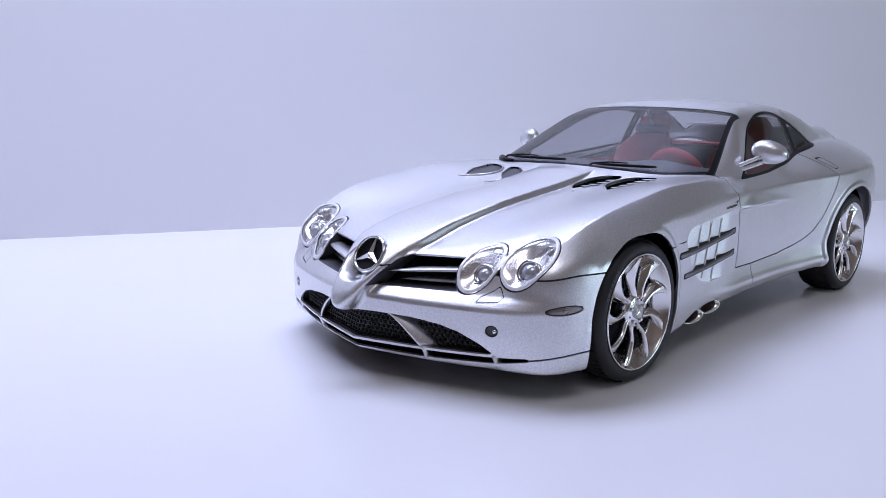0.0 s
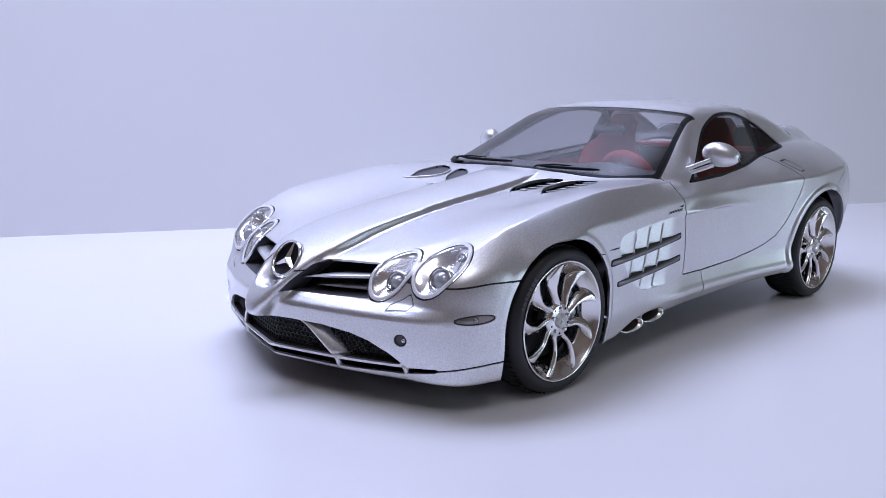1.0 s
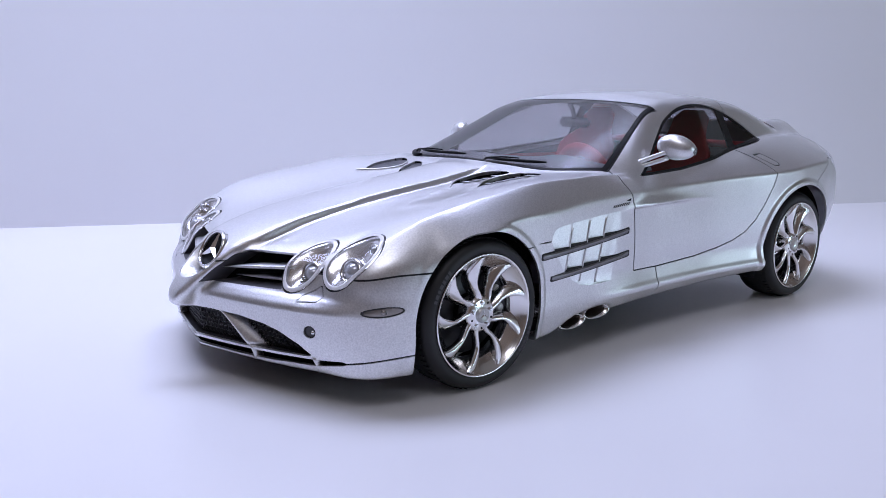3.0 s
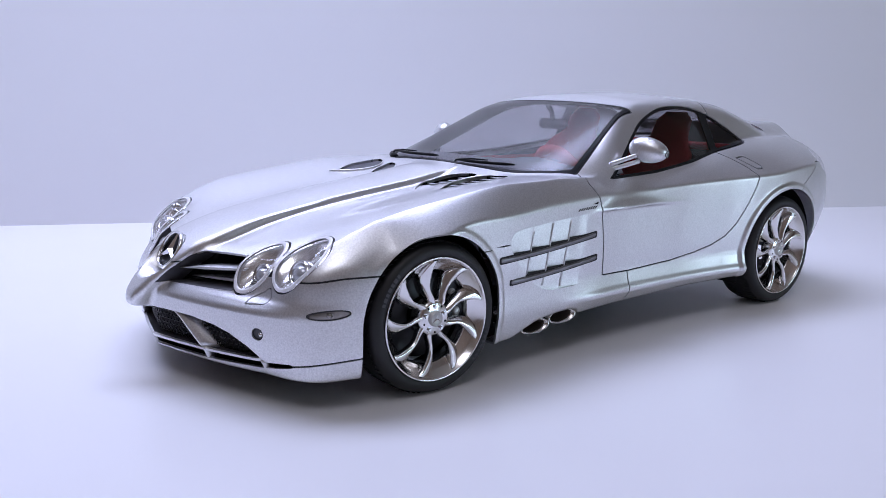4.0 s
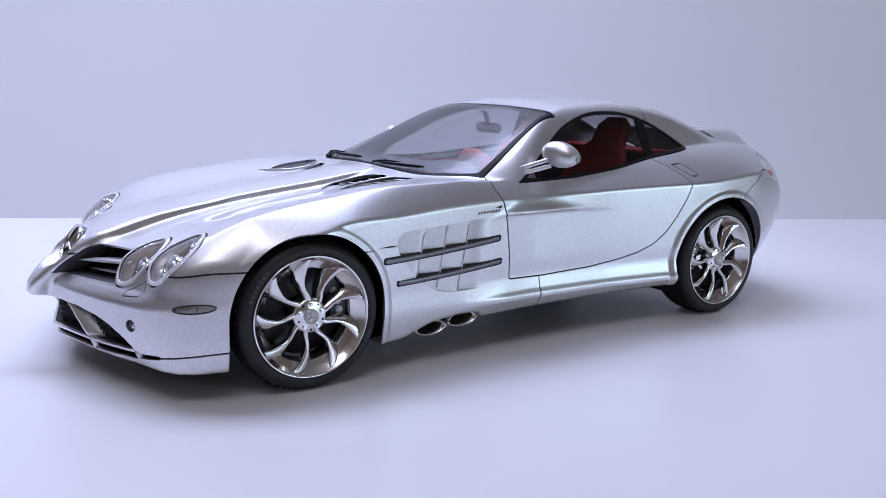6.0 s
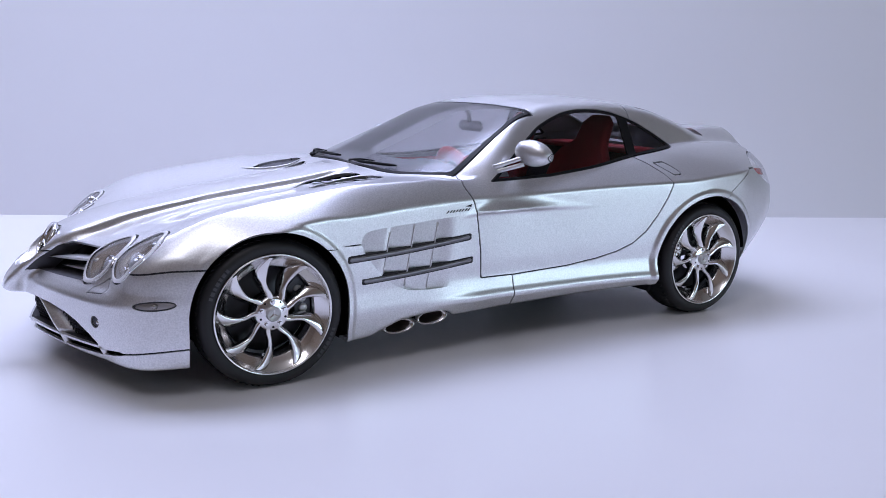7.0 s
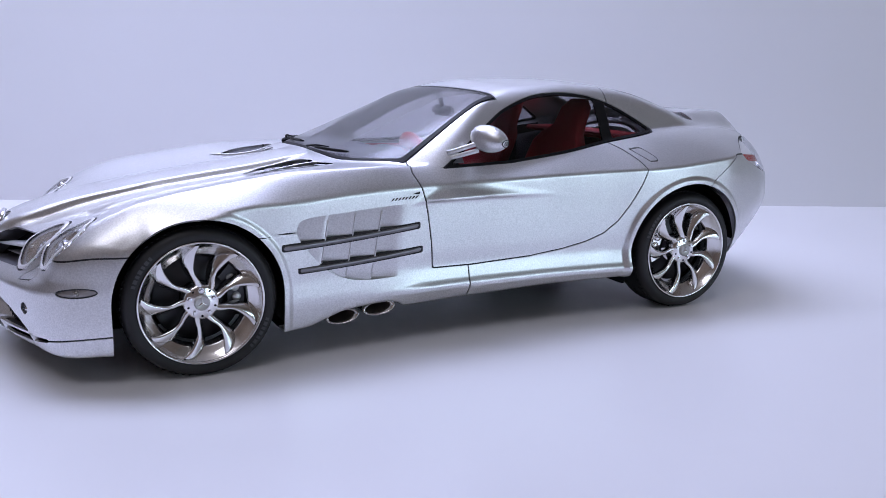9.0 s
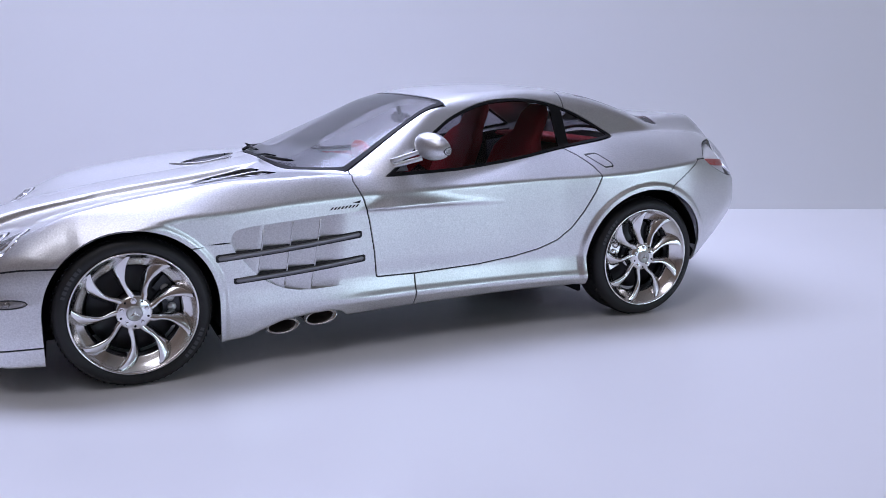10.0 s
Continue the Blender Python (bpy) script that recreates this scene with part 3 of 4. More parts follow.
# slots in the bonnet
SLOT_A = loop([(0.935, 0.24), (0.855, 0.212), (0.785, 0.217), (0.73, 0.245), (0.675, 0.32), (0.67, 0.385), (0.737, 0.375), (0.775, 0.362), (0.82, 0.33), (0.875, 0.282)], 4)
SLOT_B = loop([(0.965, 0.475), (0.90, 0.425), (0.836, 0.395), (0.762, 0.392), (0.70, 0.422), (0.64, 0.496), (0.625, 0.57), (0.714, 0.57), (0.80, 0.56), (0.86, 0.54), (0.92, 0.507)], 4)
top_view = lambda outline: (lambda x, y, z: np.maximum(np.maximum(inside(x, y, outline), 0.6 - z), 0.3 - x))
for outline in (SLOT_A, SLOT_B):
    piece, shell = cut(shell, top_view(np.array(outline)), 0)
    # far floors are shallower and grey: the light inside is in their colour
    for one, depth, floor in ((lambda q: q, 0.03, BLACK), (mirrored, 0.012, GREY)):
        edge = flange(piece, car_shape, depth, lambda x, y, z: y < 1e-3)
        slot = part("bonnet_vent", one(edge), BLACK, model_car, "dark slot in the bonnet")
        part("recess_floor", one(behind(piece, depth)), floor, slot)

# tail lamps, fuel flap, thin lines
LAMP = loop([(-1.755, 0.855), (-1.80, 0.905), (-1.87, 0.938), (-1.96, 0.945), (-2.06, 0.925), (-2.13, 0.85), (-2.12, 0.765), (-2.03, 0.742), (-1.88, 0.785)], 4)
piece, shell = cut(shell, side_view(LAMP, 0.42), 0.006)
for one in (lambda q: q, mirrored):
    lamp = part("tail_lamp", one(piece), LENS, model_car, "clear and red tail lamp", normals=car_shape)
    part("lamp_bowl", one(behind(piece, 0.03)), LAMP_RIM, lamp)
    red_piece = clip(piece, lambda x, y, z: np.maximum(np.abs(z - 0.835 - 0.1 * (x + 1.9)) - 0.02, -1.99 - x))
    part("lamp_segment", one(behind(red_piece, 0.018)), RED_LENS, lamp, "red lamp segment")
FLAP = np.array([(-1.032, 0.902), (-1.092, 0.908), (-1.108, 0.902), (-1.146, 0.862), (-1.146, 0.850), (-1.138, 0.844), (-1.094, 0.842), (-1.066, 0.868)])
piece, shell = cut(shell, side_view(FLAP, 0.4), 0.006)
panel("fuel_flap", piece)


def scribe(shell, g):
    """A thin scribed line where g lies under zero."""
    lines.append(clip(shell, g))
    return clip(shell, lambda x, y, z: -g(x, y, z))


shell = scribe(shell, lambda x, y, z: np.maximum(np.maximum(np.abs(z - 0.608 + 0.07 * (x - 0.92)) - 0.004, 0.924 - x), np.maximum(x - 1.2, 0.6 - y)))

# windscreen
SCREEN_EDGE = spl((0.86, 0.74), (0.92, 0.713), (0.963, 0.692), (1.06, 0.640), (1.154, 0.587), (1.22, 0.545))

SCREEN_BASE = spl((0, 0.605), (0.2, 0.603), (0.4, 0.592), (0.5, 0.572), (0.57, 0.535), (0.65, 0.45), (0.72, 0.34), (0.8, 0.25))


def screen_region(x, y, z):
    return np.maximum(np.maximum(-0.215 - 0.2 * y * y - x, x - SCREEN_BASE(y)), y - SCREEN_EDGE(z))


glass, shell = cut(shell, screen_region, 0.006)
cowl = lambda x, y, z: np.maximum(np.maximum(screen_region(x, y, z) + 0.02, y - SCREEN_EDGE(z) + 0.005), x - SCREEN_BASE(y) + 0.02 + 0.05 * np.maximum(y - 0.33, 0))
border = clip(glass, lambda x, y, z: -cowl(x, y, z))
glass = clip(glass, cowl)
panel("windscreen", glass, GLASS, "clear windscreen", sides=False, depth=0.004)
panel("windscreen_border", border, BLACK, "black printed border", sides=False, depth=0.006)

# side windows
WINDOW_TOP = [(0.14, 0.85), (-0.073, 0.985), (-0.2, 1.063), (-0.311, 1.124), (-0.491, 1.184), (-0.666, 1.202), (-0.84, 1.192), (-0.959, 1.165), (-1.06, 1.128), (-1.173, 1.068)]
WINDOW_LOW = [(-1.29, 0.995), (-1.24, 0.976), (-0.945, 0.934), (-0.6, 0.889), (-0.265, 0.858)]
window = side_view(np.concatenate([loop(WINDOW_TOP, 5, False), loop(WINDOW_LOW, 4, False)]))
piece, shell = cut(shell, window, 0.006)
inner = lambda x, y, z: window(x, y, z) + 0.012
frame_piece = clip(piece, lambda x, y, z: -np.maximum(inner(x, y, z), 0.035 - np.abs(x + 0.965)))
pane = clip(piece, lambda x, y, z: np.maximum(inner(x, y, z), 0.035 - np.abs(x + 0.965)))
panel("window_frame", frame_piece, BLACK, "black window surround", depth=0.01)
panel("door_window", clip(pane, lambda x, y, z: -0.96 - x), DARK_GLASS, "dim side window", depth=0.004)
panel("quarter_window", clip(pane, lambda x, y, z: x + 0.96), DARK_GLASS, "dim quarter window", depth=0.004)

# rear window
rear_glass, shell = cut(shell, lambda x, y, z: np.maximum(np.maximum(x + 1.12 + 0.1 * y * y, -1.64 - 0.15 * y * y - x), y - 0.47 + 0.1 * (x + 1.12)), 0.006)
panel("rear_window", rear_glass, GLASS, "clear rear window", sides=False, depth=0.004)

# doors
DOOR = [(0.30, 0.925), (0.312, 0.836), (0.275, 0.75), (0.25, 0.652), (0.225, 0.5), (0.212, 0.362), (0.0, 0.358), (-0.357, 0.372), (-0.55, 0.395), (-0.69, 0.426),
        (-0.80, 0.468), (-0.88, 0.53), (-0.95, 0.62), (-1.01, 0.72), (-1.045, 0.80), (-1.03, 0.85), (-0.99, 0.90), (-0.94, 0.938), (-0.6, 0.893), (-0.265, 0.862), (0.14, 0.853)]
PILLAR = spl((0.5, 1.01), (0.303, 0.928), (0.14, 0.853), (-0.265, 0.862), (-0.6, 0.893), (-0.95, 0.94), (-1.1, 0.96))
roof, shell = cut(shell, lambda x, y, z: np.maximum(PILLAR(x) - z, np.maximum(-1.02 - x, x - 0.35)), 0)
panel("roof", roof, sides=False)
shell = scribe(shell, lambda x, y, z: np.maximum(np.maximum(np.abs(x + 1.024) - 0.004, 1.1 - z), 0.40 - y))
door, shell = cut(shell, side_view(np.array(DOOR)))
panel("door", door)

# roof, bonnet, bumpers
bumper, shell = cut(shell, lambda x, y, z: np.maximum(1.3 - x, z - 0.555 + 0.02 * sm((x - 1.75) / 0.2)))
SPLIT = spl((0, 0.16), (0.33, 0.167), (0.63, 0.178), (0.78, 0.195), (0.95, 0.228))
splitter, bumper = cut(bumper, lambda x, y, z: z - SPLIT(y))
panel("front_bumper", bumper, sides=False)
panel("front_lip", splitter, sides=False)
BONNET_Y = spl((2.2, 0.55), (1.86, 0.595), (1.6, 0.56), (1.2, 0.575), (0.9, 0.60), (0.5, 0.66), (0.4, 0.68))
bonnet, shell = cut(shell, lambda x, y, z: np.maximum(y - BONNET_Y(x), 0.42 - x), 0)
panel("bonnet", bonnet, sides=False)
rear_bumper, shell = cut(shell, lambda x, y, z: np.maximum(np.maximum(x + 1.455 + 1.38 * (z - 0.69), x + 1.42), z - 0.862))
panel("rear_bumper", rear_bumper, sides=False)
sill_rear, shell = cut(shell, lambda x, y, z: x - 0.0075)
panel("rear_wing", sill_rear, sides=True)
panel("front_wing", shell, sides=True)

# recessed lines between panels
for seam in [piece for s in lines if len(s[1]) for piece in islands(s)]:
    n = gradient(car_shape, seam[0])
    n /= np.linalg.norm(n, axis=1)[:, None] + 1e-9
    sunk = (seam[0] - n * 0.006, seam[1])
    across = np.abs(seam[0][:, 1]).min() < 1e-3
    for one in (both,) if across else (lambda q: q, mirrored):
        part("panel_line", one(sunk), LINE, model_car, "dark line between body panels")

# ---- wheels ----
SPOKE_P = spl((0.06, 13), (0.09, 3), (0.12, -6), (0.145, -8), (0.184, -5), (0.225, -1), (0.254, 3))
SPOKE_N = spl((0.06, -10), (0.09, -17), (0.13, -21), (0.17, -21), (0.2, -18), (0.225, -12), (0.254, -1))


def spoke(turn):
    """A twisted turbine spoke: sharp and proud on one edge, falling away to the other."""
    rows, across = 16, 6
    v = []
    for i in range(rows):
        t = i / (rows - 1)
        for j in range(across):
            s = j / (across - 1)
            r = 0.062 + t * 0.192
            a = radians(turn + SPOKE_P(r) * (1 - s) + SPOKE_N(r) * s)
            y = -0.020 + 0.020 * t - 0.034 * s * s * math.sin(math.pi * min(t * 1.05, 1)) + 0.007 * math.sin(math.pi * s) * (1 - t)
            v.append((-r * math.cos(a), y, -r * math.sin(a)))
    n = len(v)
    v += [(x * 0.99, y - 0.035, z * 0.99) for x, y, z in v]
    f = []
    for i in range(rows - 1):
        for j in range(across - 1):
            k = i * across + j
            f.append((k, k + 1, k + across + 1, k + across))
            f.append((n + k, n + k + across, n + k + across + 1, n + k + 1))
        for k in (i * across, i * across + across - 1):
            q = (k, k + across, n + k + across, n + k)
            f.append(q if k % across == 0 else q[::-1])
    return np.array(v), f


def wheel(x, y, hand, caliper_turn):
    w = new("wheel")
    w.parent = model_car
    w.location = Vector(settle((x, y * hand, HUB_Z))[0]) * S
    side = (lambda m: m) if hand > 0 else flipped
    tyre = [(0.262, -0.235), (0.30, -0.235), (0.322, -0.22), (0.331, -0.195), (0.3335, -0.15), (0.3335, -0.06), (0.331, -0.035), (0.325, -0.012), (0.312, 0.004), (0.297, 0.009), (0.281, 0.007), (0.272, 0.002), (0.262, -0.01)]
    part("tyre", side(lathe(tyre, 96)), RUBBER, w, "black low-profile tyre")
    blocks = []
    for k in range(72):
        a = 2 * math.pi * k / 72
        for y0 in (-0.155, -0.06):
            p = [((0.3345 + h) * math.cos(a + c), y0 + d + 0.3 * c, (0.3345 + h) * math.sin(a + c)) for h in (-0.006, 0.001) for c, d in ((-0.028, -0.022), (0.028, -0.022), (0.028, 0.022), (-0.028, 0.022))]
            blocks.append((p, [(4, 5, 6, 7), (0, 4, 7, 3), (1, 2, 6, 5), (0, 1, 5, 4), (3, 7, 6, 2)]))
    tagged(part("tyre_tread", side(merge(*blocks)), RUBBER, w, smooth=False), kind="stuff")
    for start in (200, 20):
        marks = []
        for k in range(7):
            a = radians(start + k * 4.4)
            wide = radians(1.2 + 0.5 * (k % 2))
            p = [(r * math.cos(a + c), 0.0098, r * math.sin(a + c)) for r, c in ((0.288, -wide), (0.288, wide), (0.305, wide), (0.305, -wide))]
            marks.append((p, [(0, 3, 2, 1)]))
        part("sidewall_mark", side(merge(*marks)), MARK, w, "raised bars on the tyre wall", smooth=False)
    rim = [(0.243, -0.21), (0.25, -0.04), (0.258, -0.004), (0.263, 0.008), (0.2685, 0.0125), (0.272, 0.009), (0.272, 0.0), (0.262, -0.02)]
    part("rim", side(lathe(rim, 96)), RIM, w, "bright silver rim ring")
    dish = [(0.262, 0.004), (0.25, -0.012), (0.232, -0.032), (0.212, -0.042), (0.205, -0.05), (0.203, -0.1)]
    part("rim_face", side(lathe(dish, 96)), RIM, w)
    for k in range(9):
        part("spoke", side(spoke(k * 40 + (27 if x > 0 else 28))), RIM, w)
    hub = [(0.0, -0.012), (0.066, -0.012), (0.075, -0.018), (0.08, -0.03), (0.08, -0.08)]
    part("hub", side(lathe(hub, 48)), RIM, w)
    cap = [(0.0, 0.002), (0.026, 0.002), (0.0275, 0.004), (0.030, 0.004), (0.031, -0.002), (0.034, -0.004), (0.034, -0.012)]
    cap_ob = part("hub_cap", side(lathe(cap, 32)), CAP, w, "grey hub cap with a raised rim")
    arms = []
    for k in range(3):
        a = radians(90 + 120 * k)
        d, e = np.array((math.cos(a), 0, math.sin(a))), np.array((-math.sin(a), 0, math.cos(a)))
        up = np.array((0, 1, 0))
        arms.append(([up * 0.0025 + e * 0.006, up * 0.005, up * 0.0025 - e * 0.006, up * 0.0025 + d * 0.024], [(0, 1, 3), (1, 2, 3)]))
    part("cap_emblem", side(merge(*arms)), RIM, cap_ob, smooth=False)
    for k in range(5):
        a = radians(18 + 72 * k)
        c = np.array((0.054 * math.cos(a), -0.012, 0.054 * math.sin(a)))
        nut = [(0.0, 0.010), (0.007, 0.010), (0.009, 0.006), (0.009, 0.001), (0.014, 0.001), (0.015, -0.002)]
        part("wheel_bolt", side(lathe(nut, 6, c)), CHROME, w, smooth=False)
        a = radians(54 + 72 * k)
        dot = lathe([(0.0, 0.001), (0.005, 0.001), (0.006, -0.002)], 10, np.array((0.06 * math.cos(a), -0.012, 0.06 * math.sin(a))))
        part("hub_dimple", side(dot), BLACK, w)
    disc = [(0.08, -0.11), (0.19, -0.11), (0.192, -0.115), (0.192, -0.13), (0.08, -0.13)]
    part("brake_disc", side(lathe(disc, 48)), IRON, w, "dark brake disc")
    block = []
    for k in range(9):
        a = radians(caliper_turn - 32 + 8 * k)
        for r in (0.125, 0.2):
            for yy in (-0.075, -0.14):
                block.append((r * math.cos(a), yy, r * math.sin(a)))
    f = []
    for k in range(8):
        b = 4 * k
        f += [(b, b + 4, b + 6, b + 2), (b + 2, b + 6, b + 7, b + 3), (b, b + 1, b + 5, b + 4)]
    f += [(0, 2, 3, 1), (32, 33, 35, 34)]
    cal = part("brake_caliper", side((np.array(block), f)), IRON if x > 0 else RIM, w, "brake caliper", smooth=False)
    for k in (-16, 0, 16):
        a = radians(caliper_turn + k)
        piston = lathe([(0.0, 0.012), (0.016, 0.012), (0.02, 0.006), (0.02, -0.004)], 14, np.array((0.163 * math.cos(a), -0.075, 0.163 * math.sin(a))))
        part("caliper_piston", side(piston), RIM if x < 0 else CAP, cal)
    return w


def wheel_well(x, hand, radius):
    side = (lambda m: m) if hand > 0 else flipped
    steps = 40
    v = []
    for k in range(steps + 1):
        a = radians(-24 + (228 if x > 0 else 200) * k / steps)
        across = math.cos(a) if math.sin(a) > 0 else math.copysign(1, math.cos(a))
        for yy in (0.87, 0.86, 0.5):
            v.append((x + (radius + (0.016 if yy < 0.866 else 0.006)) * across, yy, HUB_Z + (radius + (0.016 if yy < 0.866 else 0.006)) * math.sin(a)))
    f = [(3 * k + j, 3 * k + 3 + j, 3 * k + 4 + j, 3 * k + 1 + j) for k in range(steps) for j in (0, 1)]
    f.append(tuple(3 * k + 2 for k in range(steps + 1)))
    part("wheel_well", side((np.array(v), f)), BLACK, model_car, "black wheel-arch liner")


for wx, wy, radius, turn in ((HUB_X, 0.925, ARCH_F, 165), (-HUB_X, 0.91, ARCH_R, 10)):
    for hand in (1, -1):
        wheel(wx, wy, hand, turn)
        wheel_well(wx, hand, radius)

# ---- things on the body ----
def march(place, way):
    """The first point of the body met from a place along a way."""
    p, d = np.array(place, float), np.array(way, float)
    steps = np.arange(0, 1.6, 0.004)
    q = p + steps[:, None] * d
    hit = np.argmax(car_shape(*q.T) < 0)
    a, b = q[max(hit - 1, 0)], q[hit]
    for _ in range(12):
        m = (a + b) / 2
        if car_shape(*m) < 0:
            b = m
        else:
            a = m
    return b


on_side = lambda x, z: march((x, 1.1, z), (0, -1, 0))
on_front = lambda y, z: march((2.5, y, z), (-1, 0, 0))
on_top = lambda x, y: march((x, y, 1.4), (0, 0, -1))


def two(name, mesh, mat, label="", smooth=True, parent=None):
    """A part on each side of the car."""
    return [part(name, m, mat, parent or model_car, label, smooth=smooth) for m in (mesh, flipped(mesh))]


def sweep(rows, closed=True, cap=True):
    """A skin over rows of points; closed: each row is a ring."""
    rows = [np.array(r, float) for r in rows]
    n = len(rows[0])
    v = np.concatenate(rows)
    f = [(i * n + j, i * n + (j + 1) % n, (i + 1) * n + (j + 1) % n, (i + 1) * n + j) for i in range(len(rows) - 1) for j in range(n if closed else n - 1)]
    if cap and closed:
        f += [tuple(range(n))[::-1], tuple((len(rows) - 1) * n + j for j in range(n))]
    return v, f


# headlights
bowls = []
for i in (0, 1):
    mine = clip(lamp_piece, lambda x, y, z: np.maximum(oval(i, x, y, z) + 0.004, oval(i, x, y, z) - oval(1 - i, x, y, z)))
    depth = 0.008 + 0.042 * sm(-oval(i, *mine[0].T) / 0.075)
    bowls.append(behind(mine, depth))
rim_piece = clip(lamp_piece, lambda x, y, z: -lamp_region(x, y, z) - 0.014)
rim_piece = behind(rim_piece, -0.004 - 0.005 * sm(1 - np.abs(lamp_region(*rim_piece[0].T) + 0.009) / 0.006))
lens_piece = clip(lamp_piece, lambda x, y, z: lamp_region(x, y, z) + 0.013)
for one, hand in ((lambda q: q, 1), (mirrored, -1)):
    lamp = part("headlight", one(rim_piece), LAMP_RIM, model_car, "twin-oval headlight with a bright rim")
    part("lens", one(lens_piece), LENS, lamp, "clear lens", normals=car_shape)
    for b in bowls:
        part("reflector", one(b), REFLECTOR, lamp, "chromed reflector bowl")
    for u, v, r, sunk in ((-0.102, -0.018, 0.042, 0.03), (0.092, 0.022, 0.046, 0.03), (-0.052, 0.085, 0.015, 0.02), (0.158, 0.132, 0.019, 0.02)):
        c = LIGHT_C + LIGHT_U * u + LIGHT_V * v
        c = march(c + np.array((0.25, 0.06, 0.25)) * 0.6, (-0.69, -0.17, -0.70)) - np.array((0.69, 0.17, 0.70)) * sunk
        axis = Vector((0.9, 0.12, 0.42)).normalized()
        turn = np.array(Vector((0, 1, 0)).rotation_difference(axis).to_matrix())
        ring = lathe([(r * 1.25, -0.05), (r * 1.25, 0.0), (r * 1.12, 0.008), (r * 0.92, 0.006), (r * 0.86, -0.006)], 28)
        ball = lathe([(r * 0.86, -0.006), (r * 0.7, 0.006), (r * 0.45, 0.014), (r * 0.2, 0.018), (0.0, 0.019)], 28)
        for mesh, mat, name in ((ring, CHROME, "projector_ring"), (ball, BULB, "projector_lens")):
            m = (mesh[0] @ turn.T + c, mesh[1])
            part(name, m if hand > 0 else flipped(m), mat, lamp)
    ridges = []
    for k in range(9):
        for u0, v0 in ((-0.15, -0.05), (0.03, -0.03)):
            c = LIGHT_C + LIGHT_U * (u0 + 0.002 * k) + LIGHT_V * (v0 - 0.05 + 0.008 * k)
            c = march(c + np.array((0.15, 0.04, 0.15)), (-0.69, -0.17, -0.70)) - np.array((0.69, 0.17, 0.70)) * 0.026
            ridges.append(tube([c, c + LIGHT_U * 0.034 - LIGHT_V * (0.012 - 0.003 * k)], 0.0022, 5))
    m = merge(*ridges)
    part("lens_ribs", m if hand > 0 else flipped(m), GREY, lamp, "moulded ribs inside the lamp")

# nose badge: ring and three-armed star
badge = new("nose_badge")
badge.parent = model_car
badge["label"] = "chromed ring badge with three arms"
BADGE_C, BADGE_N, BADGE_V = np.array((2.132, 0, 0.566)), np.array((0.866, 0, 0.5)), np.array((-0.5, 0, 0.866))


def set_on_nose(mesh, lift=0.0, down=0.0):
    v = np.asarray(mesh[0], float)
    return v[:, [0]] * np.array((0, 1, 0)) + (v[:, [1]] + lift) * BADGE_N + (v[:, [2]] - down) * BADGE_V + BADGE_C, [tuple(q)[::-1] for q in mesh[1]]


ring = [(0.078, 0.0), (0.078, 0.010), (0.082, 0.015), (0.089, 0.014), (0.093, 0.007), (0.093, -0.004), (0.078, -0.004)]
part("badge_ring", set_on_nose(lathe(ring, 64), -0.006), CHROME, badge)
part("badge_back", set_on_nose(lathe([(0.08, 0.0), (0.047, -0.006), (0.0, -0.008)], 48), -0.008), BLACK, badge)
for k in range(3):
    a = radians(90 + 120 * k)
    d, e, up = np.array((math.cos(a), 0, math.sin(a))), np.array((-math.sin(a), 0, math.cos(a))), np.array((0, 1, 0))
    v = [e * 0.017 + d * 0.009, up * 0.014, -e * 0.017 + d * 0.009, d * 0.081 + e * 0.0035, d * 0.081 + up * 0.004, d * 0.081 - e * 0.0035, -d * 0.005]
    part("badge_arm", set_on_nose((np.array(v), [(0, 3, 4, 1), (1, 4, 5, 2), (0, 1, 6), (1, 2, 6)]), -0.003), CHROME, badge, smooth=False)

# grille fins beside the nose
for z_in, z_out, x_back, y_in in ((0.503, 0.538, 0.0, 0.108), (0.468, 0.478, -0.05, 0.14)):
    rows = []
    for t in np.linspace(0, 1, 9):
        y = y_in + t * 0.345
        base = np.array((2.142 - 0.115 * t + x_back - 0.03 * t * t, y, z_in + (z_out - z_in) * t ** 0.8))
        w, h = 0.012 + 0.055 * sm(t * 2.5), 0.002 + 0.010 * sm(t * 2.5)
        rows.append([base + np.array((a * w - w, 0, b * h)) for a, b in ((1, -0.1), (0.8, 0.6), (0.0, 0.9), (-1, 0.5), (-1, -0.5), (0, -0.9), (0.8, -0.7))])
    two("grille_fin", sweep(rows), SILVER, "silver grille fin")

# honeycomb in the lower intake
cells = []
size = 0.0135
for row in range(9):
    for col in range(-27, 28):
        y, z = (col + 0.5 * (row % 2)) * size * 1.732, 0.195 + row * size * 1.5
        if inside(np.array([abs(y)]), np.array([z]), np.array(INTAKE))[0] > 0.012:
            continue
        x = NOSE_PLAN(abs(y)) - NOSE_LEAN(z) - 0.05
        v, f = [], []
        for k in range(6):
            a = radians(60 * k + 30)
            for r, dx in ((size * 1.0, 0.0), (size * 0.84, 0.0), (size * 0.80, -0.012)):
                v.append((x + dx, y + r * math.cos(a), z + r * math.sin(a)))
        for k in range(6):
            n = (k + 1) % 6
            f += [(3 * k, 3 * n, 3 * n + 1, 3 * k + 1), (3 * k + 1, 3 * n + 1, 3 * n + 2, 3 * k + 2)]
        cells.append((v, f))
tagged(part("honeycomb_mesh", merge(*cells), MESH, model_car, "fine black honeycomb grille", smooth=False), kind="stuff")

